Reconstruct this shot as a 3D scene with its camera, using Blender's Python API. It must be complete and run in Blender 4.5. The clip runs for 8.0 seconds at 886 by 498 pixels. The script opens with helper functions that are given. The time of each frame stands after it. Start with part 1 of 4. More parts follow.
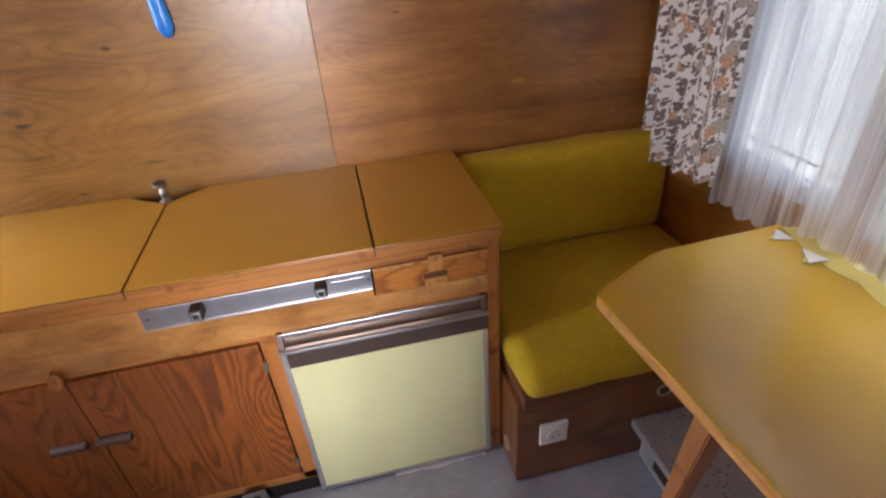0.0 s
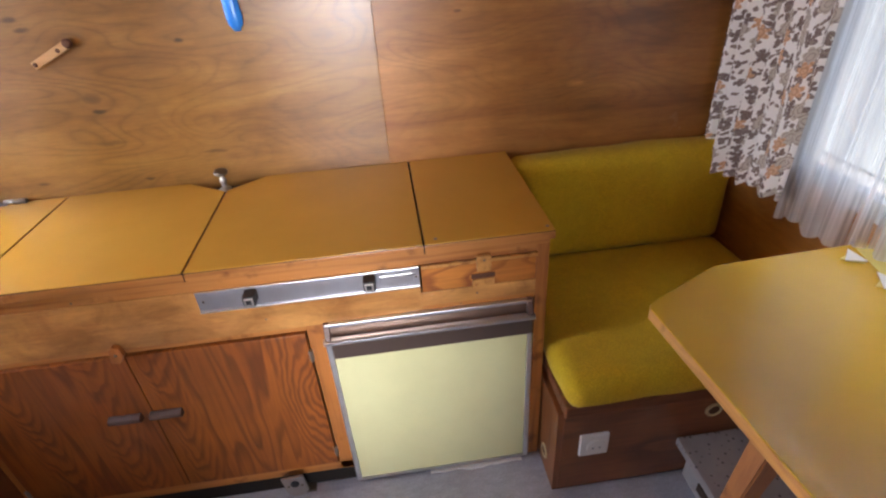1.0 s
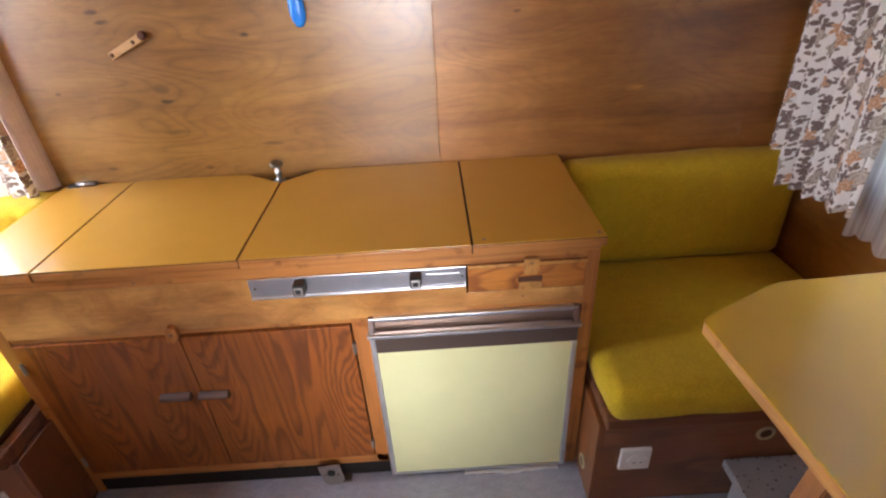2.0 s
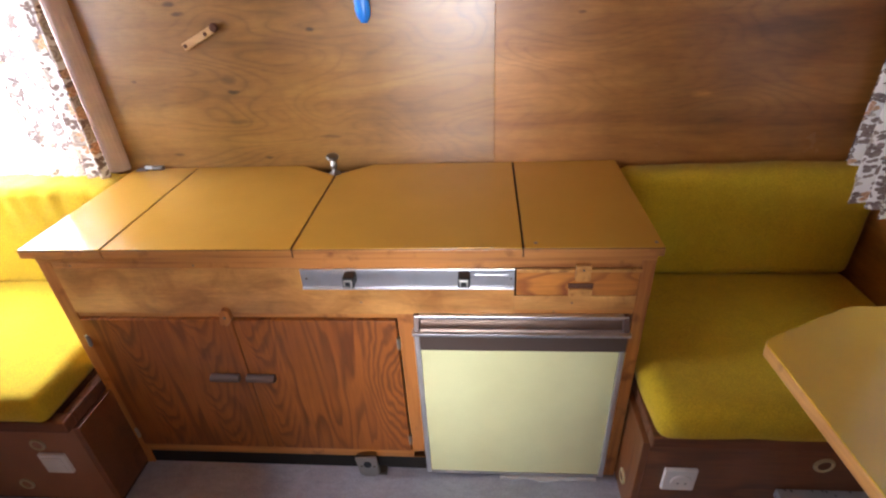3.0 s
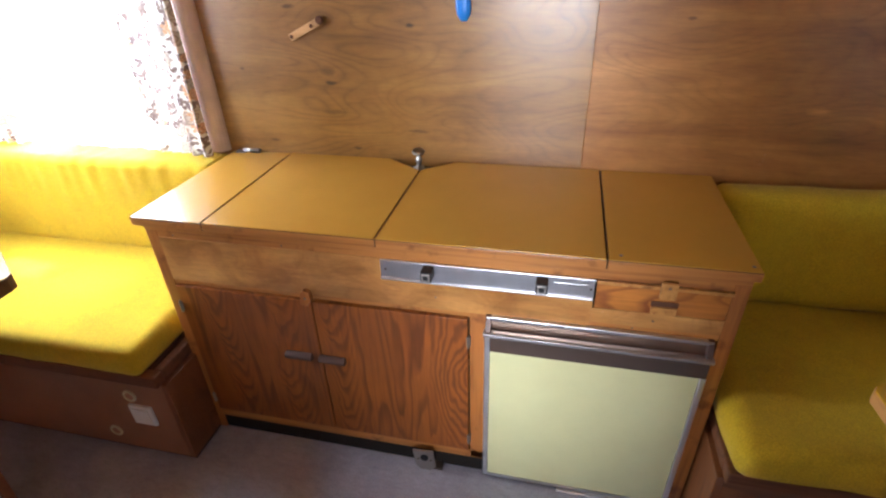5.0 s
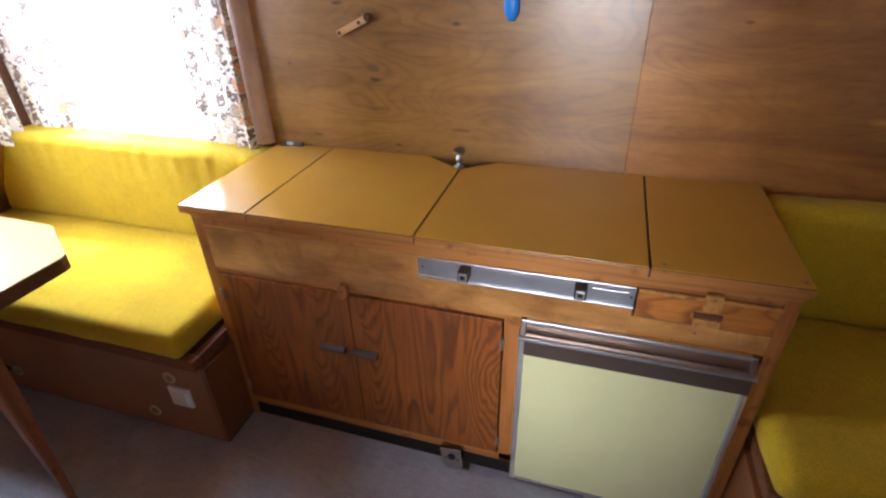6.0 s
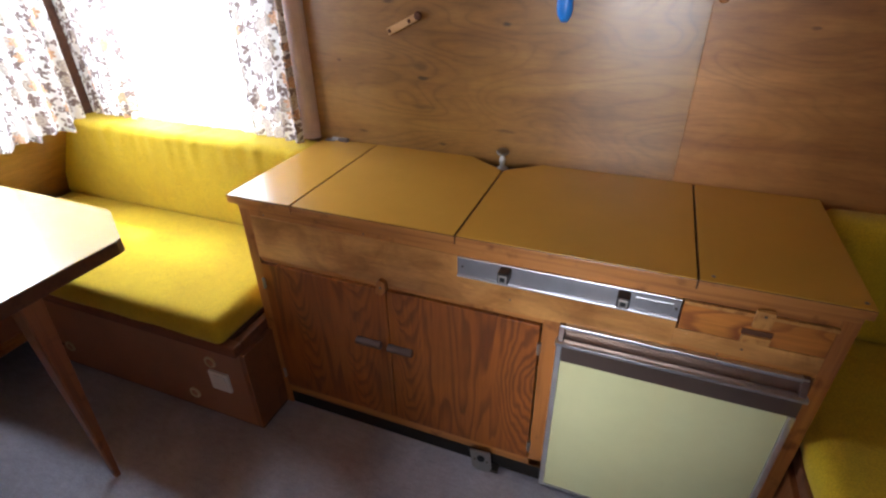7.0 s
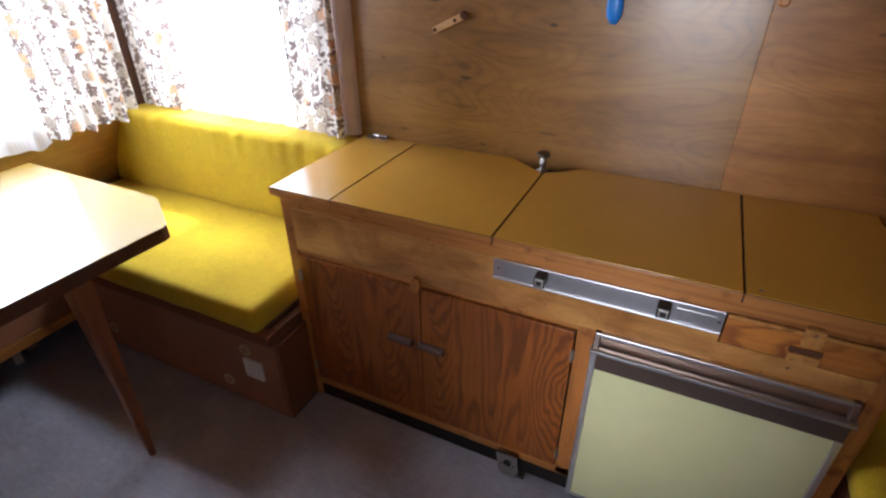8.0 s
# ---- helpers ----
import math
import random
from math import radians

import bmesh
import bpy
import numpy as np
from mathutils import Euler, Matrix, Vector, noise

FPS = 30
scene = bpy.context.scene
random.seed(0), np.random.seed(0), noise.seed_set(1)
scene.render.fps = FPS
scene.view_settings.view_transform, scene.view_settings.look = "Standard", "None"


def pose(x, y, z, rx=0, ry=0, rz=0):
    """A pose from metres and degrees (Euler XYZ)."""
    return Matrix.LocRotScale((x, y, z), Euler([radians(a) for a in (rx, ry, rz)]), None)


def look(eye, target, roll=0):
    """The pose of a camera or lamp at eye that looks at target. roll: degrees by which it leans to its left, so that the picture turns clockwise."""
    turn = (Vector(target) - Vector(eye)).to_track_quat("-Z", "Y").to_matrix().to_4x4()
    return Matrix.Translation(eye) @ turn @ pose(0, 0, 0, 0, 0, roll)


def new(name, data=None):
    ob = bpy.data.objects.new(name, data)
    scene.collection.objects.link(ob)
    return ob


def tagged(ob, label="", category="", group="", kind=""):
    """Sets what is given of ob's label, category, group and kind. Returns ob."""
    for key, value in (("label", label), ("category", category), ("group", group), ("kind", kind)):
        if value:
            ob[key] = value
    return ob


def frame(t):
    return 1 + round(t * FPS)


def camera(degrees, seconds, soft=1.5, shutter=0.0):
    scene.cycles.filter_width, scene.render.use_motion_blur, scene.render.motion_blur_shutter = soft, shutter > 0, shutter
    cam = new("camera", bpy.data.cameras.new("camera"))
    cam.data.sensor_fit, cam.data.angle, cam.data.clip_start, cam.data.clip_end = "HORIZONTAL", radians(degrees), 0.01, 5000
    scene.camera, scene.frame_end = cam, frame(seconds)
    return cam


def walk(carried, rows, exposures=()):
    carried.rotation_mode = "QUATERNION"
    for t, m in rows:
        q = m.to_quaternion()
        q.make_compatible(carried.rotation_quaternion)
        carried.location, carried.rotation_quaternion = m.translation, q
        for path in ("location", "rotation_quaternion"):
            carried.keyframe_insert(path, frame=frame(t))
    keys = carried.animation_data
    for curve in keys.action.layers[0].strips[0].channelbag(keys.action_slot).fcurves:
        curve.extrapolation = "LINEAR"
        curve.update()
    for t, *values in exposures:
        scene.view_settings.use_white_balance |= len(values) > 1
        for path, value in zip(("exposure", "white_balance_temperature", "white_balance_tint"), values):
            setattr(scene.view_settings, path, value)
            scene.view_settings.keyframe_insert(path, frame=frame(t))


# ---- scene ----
cam = camera(81.5, 8.0, soft=2.3)

PATH = [
    (0, (0.41, -1.476, 1.39), (0.726, 0.187, 0.325), -4.3),
    (0.5, (0.401, -1.472, 1.39), (0.637, 0.206, 0.329), -4.1),
    (1, (0.393, -1.468, 1.39), (0.551, 0.222, 0.332), -3.9),
    (1.5, (0.385, -1.467, 1.389), (0.469, 0.231, 0.336), -3.8),
    (3, (0.357, -1.46, 1.387), (0.197, 0.239, 0.345), -3.1),
    (3.5, (0.35, -1.46, 1.388), (0.121, 0.233, 0.347), -2.8),
    (4, (0.337, -1.462, 1.389), (0.047, 0.223, 0.351), -2.5),
    (4.5, (0.33, -1.463, 1.388), (-0.02, 0.213, 0.353), -2.3),
    (6, (0.302, -1.466, 1.389), (-0.216, 0.165, 0.354), -1.5),
    (6.5, (0.294, -1.468, 1.387), (-0.284, 0.145, 0.355), -1.3),
    (7, (0.284, -1.47, 1.388), (-0.355, 0.119, 0.355), -1.0),
    (7.5, (0.275, -1.472, 1.387), (-0.419, 0.095, 0.355), -0.7),
    (8, (0.271, -1.473, 1.384), (-0.479, 0.069, 0.355), -0.5),
]
walk(cam, [(t, look(e, a, r)) for t, e, a, r in PATH],
     exposures=[(0, 1.05, 6600, 14), (1.5, 1.30, 6650, 14), (3.5, 1.26, 6450, 12), (4.5, 1.23, 6300, 10),
                (6.0, 0.74, 6300, 10), (7.0, 0.45, 6300, 10), (8.0, 0.25, 6300, 10)])

# ---- world and light ----
world = bpy.data.worlds.new("sky")
scene.world = world
world.use_nodes = True
wn = world.node_tree
sky = wn.nodes.new("ShaderNodeTexSky")
sky.sky_type = 'NISHITA'
sky.sun_disc = False
sky.sun_elevation = radians(65)
sky.sun_rotation = radians(-5)
wn.links.new(sky.outputs[0], wn.nodes["Background"].inputs[0])
wn.nodes["Background"].inputs[1].default_value = 0.14

sun = new("sun", bpy.data.lights.new("sun", 'SUN'))
sun.data.energy, sun.data.angle, sun.data.color = 5.0, radians(0.6), (1.0, 0.95, 0.86)
sun.matrix_world = look((-1.62, 3.0, 6.87), (-1.45, 0.0, 0.45))


def window_light(name, centre, way, w, h, watts, color=(0.73, 0.83, 1.0), spread=180):
    """Area lamp set at an opening in place of the skylight entering there."""
    li = bpy.data.lights.new(name, 'AREA')
    li.shape, li.size, li.size_y, li.energy, li.color = 'RECTANGLE', w, h, watts, color
    li.spread = radians(spread)
    ob = new(name, li)
    ob.matrix_world = look(centre, Vector(centre) + Vector(way))
    return ob


window_light("skylight_west", (-1.895, -0.58, 1.17), (1, 0.50, -0.50), 0.78, 0.66, 19.0, spread=130)
window_light("skylight_north", (-1.33, 0.05, 1.17), (0, -1, -0.5), 0.9, 0.66, 35, spread=170)
window_light("skylight_door", (0.21, -2.16, 1.0), (0.0, 1, -0.085), 0.5, 1.5, 1.3, (0.94, 0.95, 1.0), 30)
# Added unseen strip lamp atop the opening; brightens the net and table end.
window_light("east_net_fill", (1.462, -0.86, 1.46), (-0.2, 0, -1), 0.72, 0.04, 1.25, (0.88, 0.94, 1.0), 44)


# ---- materials ----
def mat(name, rough=0.5, metal=0.0, coat=0.0, coat_rough=0.1):
    m = bpy.data.materials.new(name)
    m.use_nodes = True
    p = m.node_tree.nodes["Principled BSDF"]
    p.inputs["Roughness"].default_value = rough
    p.inputs["Metallic"].default_value = metal
    p.inputs["Coat Weight"].default_value = coat
    p.inputs["Coat Roughness"].default_value = coat_rough
    return m, m.node_tree, p


def node(nt, kind, **values):
    n = nt.nodes.new(kind)
    for key, value in values.items():
        n.inputs[key].default_value = value
    return n


def math_node(nt, op, a, b=None, c=None):
    n = nt.nodes.new("ShaderNodeMath")
    n.operation = op
    for i, v in enumerate((a, b, c)):
        if v is None:
            continue
        if isinstance(v, (int, float)):
            n.inputs[i].default_value = v
        else:
            nt.links.new(v, n.inputs[i])
    return n.outputs[0]


def coords(nt, scale=(1, 1, 1), kind="Object", turn=(0, 0, 0), shift=None):
    tc = nt.nodes.new("ShaderNodeTexCoord")
    mp = nt.nodes.new("ShaderNodeMapping")
    mp.inputs["Scale"].default_value = scale
    mp.inputs["Rotation"].default_value = [radians(a) for a in turn]
    nt.links.new(tc.outputs[kind], mp.inputs["Vector"])
    if shift is not None:
        nt.links.new(shift, mp.inputs["Location"])
    return mp.outputs[0]


def noise_tex(nt, vec, scale, detail=4.0, rough=0.55, distortion=0.0):
    n = node(nt, "ShaderNodeTexNoise", Scale=scale, Detail=detail, Roughness=rough, Distortion=distortion)
    nt.links.new(vec, n.inputs["Vector"])
    return n.outputs["Fac"]


def ramp(nt, fac, stops):
    r = nt.nodes.new("ShaderNodeValToRGB")
    el = r.color_ramp.elements
    while len(el) < len(stops):
        el.new(0.5)
    for e, (pos, col) in zip(el, stops):
        e.position, e.color = pos, (*col, 1) if len(col) == 3 else col
    nt.links.new(fac, r.inputs[0])
    return r.outputs[0]


def mix(nt, fac, a, b, mode='MIX'):
    n = nt.nodes.new("ShaderNodeMix")
    n.data_type, n.blend_type = 'RGBA', mode
    for v, i in ((fac, 0), (a, 6), (b, 7)):
        if isinstance(v, (int, float)):
            n.inputs[i].default_value = v
        elif isinstance(v, tuple):
            n.inputs[i].default_value = (*v, 1)
        else:
            nt.links.new(v, n.inputs[i])
    return n.outputs[2]


def bump(nt, p, height, strength=0.2, distance=0.002):
    b = node(nt, "ShaderNodeBump", Strength=strength, Distance=distance)
    nt.links.new(height, b.inputs["Height"])
    nt.links.new(b.outputs[0], p.inputs["Normal"])


def grey(v):
    return (v, v, v)


def ply_material(name, light, mid, dark, rough, coat, rings_at=8.0, knots=(), bright_end=None):
    """Varnished rotary-cut plywood: long horizontal figure, fine streaks, small knots and cloudy stains."""
    m, nt, p = mat(name, rough, 0, coat, 0.15)
    p.inputs["Coat IOR"].default_value = 1.5
    big = noise_tex(nt, coords(nt, (0.9, 1, 2.7)), 1.9, 1.2, 0.5, 0.3)
    rings = math_node(nt, 'FRACT', math_node(nt, 'MULTIPLY', big, rings_at))
    patch = noise_tex(nt, coords(nt, (0.55, 1, 3.4)), 2.4, 5, 0.6, 0.3)
    base = ramp(nt, patch, [(0.3, dark), (0.5, mid), (0.7, light)])
    fig = ramp(nt, rings, [(0.0, grey(0.74)), (0.14, grey(0.94)), (0.5, grey(1.05)), (0.8, grey(0.98)), (1.0, grey(0.74))])
    fade = ramp(nt, noise_tex(nt, coords(nt), 1.9, 2), [(0.38, grey(0.15)), (0.6, grey(0.85))])
    col = mix(nt, fade, base, mix(nt, 1.0, base, fig, 'MULTIPLY'))
    streak = noise_tex(nt, coords(nt, (1.5, 1, 26)), 3.0, 6, 0.7)
    col = mix(nt, 0.36, col, ramp(nt, streak, [(0.28, grey(0.45)), (0.44, grey(0.86)), (0.7, grey(1.2))]), 'MULTIPLY')
    grain = noise_tex(nt, coords(nt, (14, 14, 150)), 2.0, 4, 0.7)
    col = mix(nt, 0.4, col, ramp(nt, grain, [(0.32, grey(0.75)), (0.6, grey(1.14))]), 'MULTIPLY')
    cloud = noise_tex(nt, coords(nt), 6.5, 6, 0.65)
    col = mix(nt, 0.4, col, ramp(nt, cloud, [(0.32, grey(0.62)), (0.6, grey(1.1))]), 'MULTIPLY')
    tc = nt.nodes.new("ShaderNodeTexCoord")
    sep = nt.nodes.new("ShaderNodeSeparateXYZ")
    wob = nt.nodes.new("ShaderNodeVectorMath")
    wn2 = node(nt, "ShaderNodeTexNoise", Scale=40.0)
    nt.links.new(tc.outputs["Object"], wn2.inputs["Vector"])
    wob.operation = 'MULTIPLY_ADD'
    nt.links.new(wn2.outputs["Color"], wob.inputs[0])
    wob.inputs[1].default_value = (0.02, 0.02, 0.008)
    nt.links.new(tc.outputs["Object"], wob.inputs[2])
    nt.links.new(wob.outputs[0], sep.inputs[0])
    for kx, kz, kw, kh, tone in knots:
        dx = math_node(nt, 'DIVIDE', math_node(nt, 'SUBTRACT', sep.outputs[0], kx + 0.01), kw)
        dz = math_node(nt, 'DIVIDE', math_node(nt, 'SUBTRACT', sep.outputs[2], kz + 0.004), kh)
        d = math_node(nt, 'ADD', math_node(nt, 'MULTIPLY', dx, dx), math_node(nt, 'MULTIPLY', dz, dz))
        col = mix(nt, 1.0, col, ramp(nt, d, [(0.1, grey(tone)), (0.55, grey(0.5 + tone * 0.5)), (1.0, grey(1.0))]), 'MULTIPLY')
    # Brightness towards low x painted into the wood colour as a paler ramp.
    if bright_end:
        end_gain = nt.nodes.new("ShaderNodeMapRange")
        for i, v in ((1, bright_end[0]), (2, bright_end[1]), (3, 1.0), (4, 0.0)):
            end_gain.inputs[i].default_value = v
        nt.links.new(math_node(nt, 'ADD', sep.outputs[0], math_node(nt, 'MULTIPLY', patch, 0.5)), end_gain.inputs[0])
        col = mix(nt, end_gain.outputs[0], col, mix(nt, 1.0, col, (1.28, 1.36, 1.55), 'MULTIPLY'))
    nt.links.new(col, p.inputs["Base Color"])
    nt.links.new(ramp(nt, cloud, [(0.3, grey(rough * 0.8)), (0.7, grey(min(1, rough * 1.25)))]), p.inputs["Roughness"])
    rubbed = math_node(nt, 'ADD', noise_tex(nt, coords(nt, (26, 26, 3.0)), 2.0, 5, 0.7), noise_tex(nt, coords(nt, (3.0, 3.0, 22)), 2.5, 5, 0.7))
    nt.links.new(ramp(nt, rubbed, [(0.80, grey(coat * 0.7)), (1.12, grey(coat))]), p.inputs["Coat Weight"])
    nt.links.new(ramp(nt, cloud, [(0.3, grey(0.20)), (0.7, grey(0.28))]), p.inputs["Coat Roughness"])
    bump(nt, p, math_node(nt, 'ADD', streak, math_node(nt, 'MULTIPLY', grain, 0.5)), 0.14, 0.002)
    return m


def fir_material(name, light, dark, vertical=True, bands=13.0, coat=0.35, arcs=(), eyes=()):
    """Stained softwood ply with bold flame figure."""
    m, nt, p = mat(name, 0.42, 0, coat, 0.2)
    info = nt.nodes.new("ShaderNodeObjectInfo").outputs["Random"]
    comb = nt.nodes.new("ShaderNodeCombineXYZ")
    for i in range(3):
        nt.links.new(math_node(nt, 'MULTIPLY', info, 7.0 + 3 * i), comb.inputs[i])
    sc = (7.5, 7.5, 0.95) if vertical else (1.1, 5.2, 5.2)
    fine = (70, 70, 3.5) if vertical else (3.5, 70, 70)
    big = noise_tex(nt, coords(nt, sc, shift=comb.outputs[0]), 1.0, 3.0, 0.5, 0.35)
    rings = math_node(nt, 'FRACT', math_node(nt, 'MULTIPLY', big, bands))
    fig = ramp(nt, rings, [(0.0, dark), (0.1, light), (0.55, light), (0.9, dark), (1.0, dark)])
    fade = ramp(nt, noise_tex(nt, coords(nt, (4, 4, 1.5), shift=comb.outputs[0]), 1.6, 3), [(0.35, grey(0.25)), (0.62, grey(1.0))])
    fig = mix(nt, fade, tuple((a + b) / 2 for a, b in zip(light, dark)), fig)
    if arcs:
        sep = nt.nodes.new("ShaderNodeSeparateXYZ")
        nt.links.new(nt.nodes.new("ShaderNodeTexCoord").outputs["Object"], sep.inputs[0])
        wav = noise_tex(nt, coords(nt, (9, 9, 3.5)), 1.0, 3, 0.5)
    for cx, bend, width, strength in arcs:
        u = math_node(nt, 'ADD', math_node(nt, 'SUBTRACT', sep.outputs[0], cx), math_node(nt, 'MULTIPLY', math_node(nt, 'SUBTRACT', wav, 0.5), 0.11))
        u2 = math_node(nt, 'MULTIPLY', u, u)
        ph = math_node(nt, 'MULTIPLY', math_node(nt, 'SUBTRACT', sep.outputs[2], math_node(nt, 'MULTIPLY', u2, bend)), 15.0)
        ph = math_node(nt, 'ADD', ph, math_node(nt, 'MULTIPLY', wav, 6.5))
        line = ramp(nt, math_node(nt, 'FRACT', ph), [(0.0, dark), (0.15, light), (0.5, light), (0.85, dark), (1.0, dark)])
        near = math_node(nt, 'MULTIPLY', math_node(nt, 'SUBTRACT', 1.0, math_node(nt, 'DIVIDE', u2, width * width)), strength)
        near = math_node(nt, 'MINIMUM', math_node(nt, 'MAXIMUM', near, 0.0), 1.0)
        fig = mix(nt, near, fig, line)
    for cx, cz, rx, rz, count, strength in eyes:
        u = math_node(nt, 'DIVIDE', math_node(nt, 'SUBTRACT', sep.outputs[0], cx), rx)
        v = math_node(nt, 'DIVIDE', math_node(nt, 'SUBTRACT', sep.outputs[2], cz), rz)
        r = math_node(nt, 'SQRT', math_node(nt, 'ADD', math_node(nt, 'MULTIPLY', u, u), math_node(nt, 'MULTIPLY', v, v)))
        ph = math_node(nt, 'ADD', math_node(nt, 'MULTIPLY', r, count), math_node(nt, 'MULTIPLY', wav, 7.0))
        line = ramp(nt, math_node(nt, 'FRACT', ph), [(0.0, dark), (0.2, light), (0.55, light), (0.85, dark), (1.0, dark)])
        near = math_node(nt, 'MULTIPLY', math_node(nt, 'SUBTRACT', 1.25, r), 3.0)
        near = math_node(nt, 'MULTIPLY', math_node(nt, 'MINIMUM', math_node(nt, 'MAXIMUM', near, 0.0), 1.0), strength)
        fig = mix(nt, near, fig, line)
    soft = ramp(nt, noise_tex(nt, coords(nt, (3, 3, 3)), 2.0, 4), [(0.3, grey(0.68)), (0.65, grey(1.12))])
    col = mix(nt, 0.6, fig, soft, 'MULTIPLY')
    streak = noise_tex(nt, coords(nt, fine), 2.0, 5, 0.6)
    col = mix(nt, 0.5, col, ramp(nt, streak, [(0.3, grey(0.6)), (0.6, grey(1.1))]), 'MULTIPLY')
    nt.links.new(col, p.inputs["Base Color"])
    bump(nt, p, math_node(nt, 'ADD', rings, streak), 0.1, 0.0015)
    return m


def pine_material(name, light, dark, axis=0, rough=0.4, coat=0.3):
    """Varnished pine batten, grain along one axis, with a few dark flecks."""
    m, nt, p = mat(name, rough, 0, coat, 0.2)
    sc = [45, 45, 45]
    sc[axis] = 2.2
    info = nt.nodes.new("ShaderNodeObjectInfo").outputs["Random"]
    comb = nt.nodes.new("ShaderNodeCombineXYZ")
    for i in range(3):
        nt.links.new(math_node(nt, 'MULTIPLY', info, 9.0), comb.inputs[i])
    g = noise_tex(nt, coords(nt, sc, shift=comb.outputs[0]), 1.2, 4, 0.6, 0.3)
    col = ramp(nt, g, [(0.3, dark), (0.5, light), (0.72, tuple(c * 1.12 for c in light))])
    spots = noise_tex(nt, coords(nt, (1, 1, 1)), 16.0, 3, 0.5)
    col = mix(nt, 0.75, col, ramp(nt, spots, [(0.28, (0.35, 0.25, 0.2)), (0.4, grey(1.0))]), 'MULTIPLY')
    nt.links.new(col, p.inputs["Base Color"])
    bump(nt, p, g, 0.12, 0.001)
    return m


def plain_material(name, color, rough=0.5, metal=0.0, var=0.15, scale=9.0, coat=0.0, bumps=0.0, fine=180.0):
    """A nearly plain finish with faint clouding and fine texture."""
    m, nt, p = mat(name, rough, metal, coat)
    c = noise_tex(nt, coords(nt), scale, 5, 0.6)
    col = mix(nt, 1.0, color, ramp(nt, c, [(0.3, grey(1 - var)), (0.7, grey(1 + var * 0.5))]), 'MULTIPLY')
    nt.links.new(col, p.inputs["Base Color"])
    f = noise_tex(nt, coords(nt), fine, 3, 0.6)
    nt.links.new(ramp(nt, c, [(0.3, grey(rough * 0.95)), (0.7, grey(min(1.0, rough * 1.06)))]), p.inputs["Roughness"])
    if bumps:
        bump(nt, p, f, bumps, 0.001)
    return m


def fabric_material(name, color, dark):
    """Wool-like upholstery with a fine weave, pilling and rubbed patches."""
    m, nt, p = mat(name, 0.95)
    p.inputs["Sheen Weight"].default_value = 0.06
    p.inputs["Sheen Roughness"].default_value = 0.5
    big = noise_tex(nt, coords(nt), 4.0, 5, 0.6)
    fib = noise_tex(nt, coords(nt), 260.0, 4, 0.7)
    mid = noise_tex(nt, coords(nt), 34.0, 5, 0.65)
    col = mix(nt, 1.0, ramp(nt, big, [(0.3, dark), (0.65, color)]),
              ramp(nt, fib, [(0.3, grey(0.72)), (0.65, grey(1.1))]), 'MULTIPLY')
    col = mix(nt, 0.3, col, ramp(nt, mid, [(0.3, grey(0.75)), (0.6, grey(1.05))]), 'MULTIPLY')
    nt.links.new(col, p.inputs["Base Color"])
    bump(nt, p, math_node(nt, 'ADD', fib, mid), 0.35, 0.0025)
    return m


def floor_material():
    """Worn grey needle-felt floor with flecks, scuffs and dust."""
    m, nt, p = mat("worn_grey_floor", 0.62)
    f = noise_tex(nt, coords(nt), 210.0, 4, 0.7)
    c = noise_tex(nt, coords(nt), 6.0, 6, 0.62, 0.4)
    b = noise_tex(nt, coords(nt, (1, 2.4, 1)), 26.0, 5, 0.7)
    col = ramp(nt, c, [(0.28, (0.33, 0.33, 0.375)), (0.5, (0.40, 0.402, 0.455)), (0.72, (0.47, 0.475, 0.535))])
    col = mix(nt, 0.6, col, ramp(nt, f, [(0.32, grey(0.62)), (0.62, grey(1.12))]), 'MULTIPLY')
    col = mix(nt, 0.55, col, ramp(nt, b, [(0.3, grey(0.7)), (0.55, grey(1.0)), (0.75, grey(1.2))]), 'MULTIPLY')
    nt.links.new(col, p.inputs["Base Color"])
    bump(nt, p, f, 0.2, 0.002)
    return m


def speckle_material():
    """Pale grey vinyl printed with small dark flecks."""
    m, nt, p = mat("speckled_vinyl", 0.5)
    vor = node(nt, "ShaderNodeTexVoronoi", Scale=56.0, Randomness=0.9)
    nt.links.new(coords(nt, (1, 1, 1)), vor.inputs["Vector"])
    dots = ramp(nt, vor.outputs["Distance"], [(0.14, (0.10, 0.085, 0.10)), (0.25, (0.34, 0.325, 0.33))])
    c = noise_tex(nt, coords(nt), 12.0, 5)
    col = mix(nt, 0.6, dots, ramp(nt, c, [(0.3, grey(0.75)), (0.7, grey(1.1))]), 'MULTIPLY')
    nt.links.new(col, p.inputs["Base Color"])
    return m


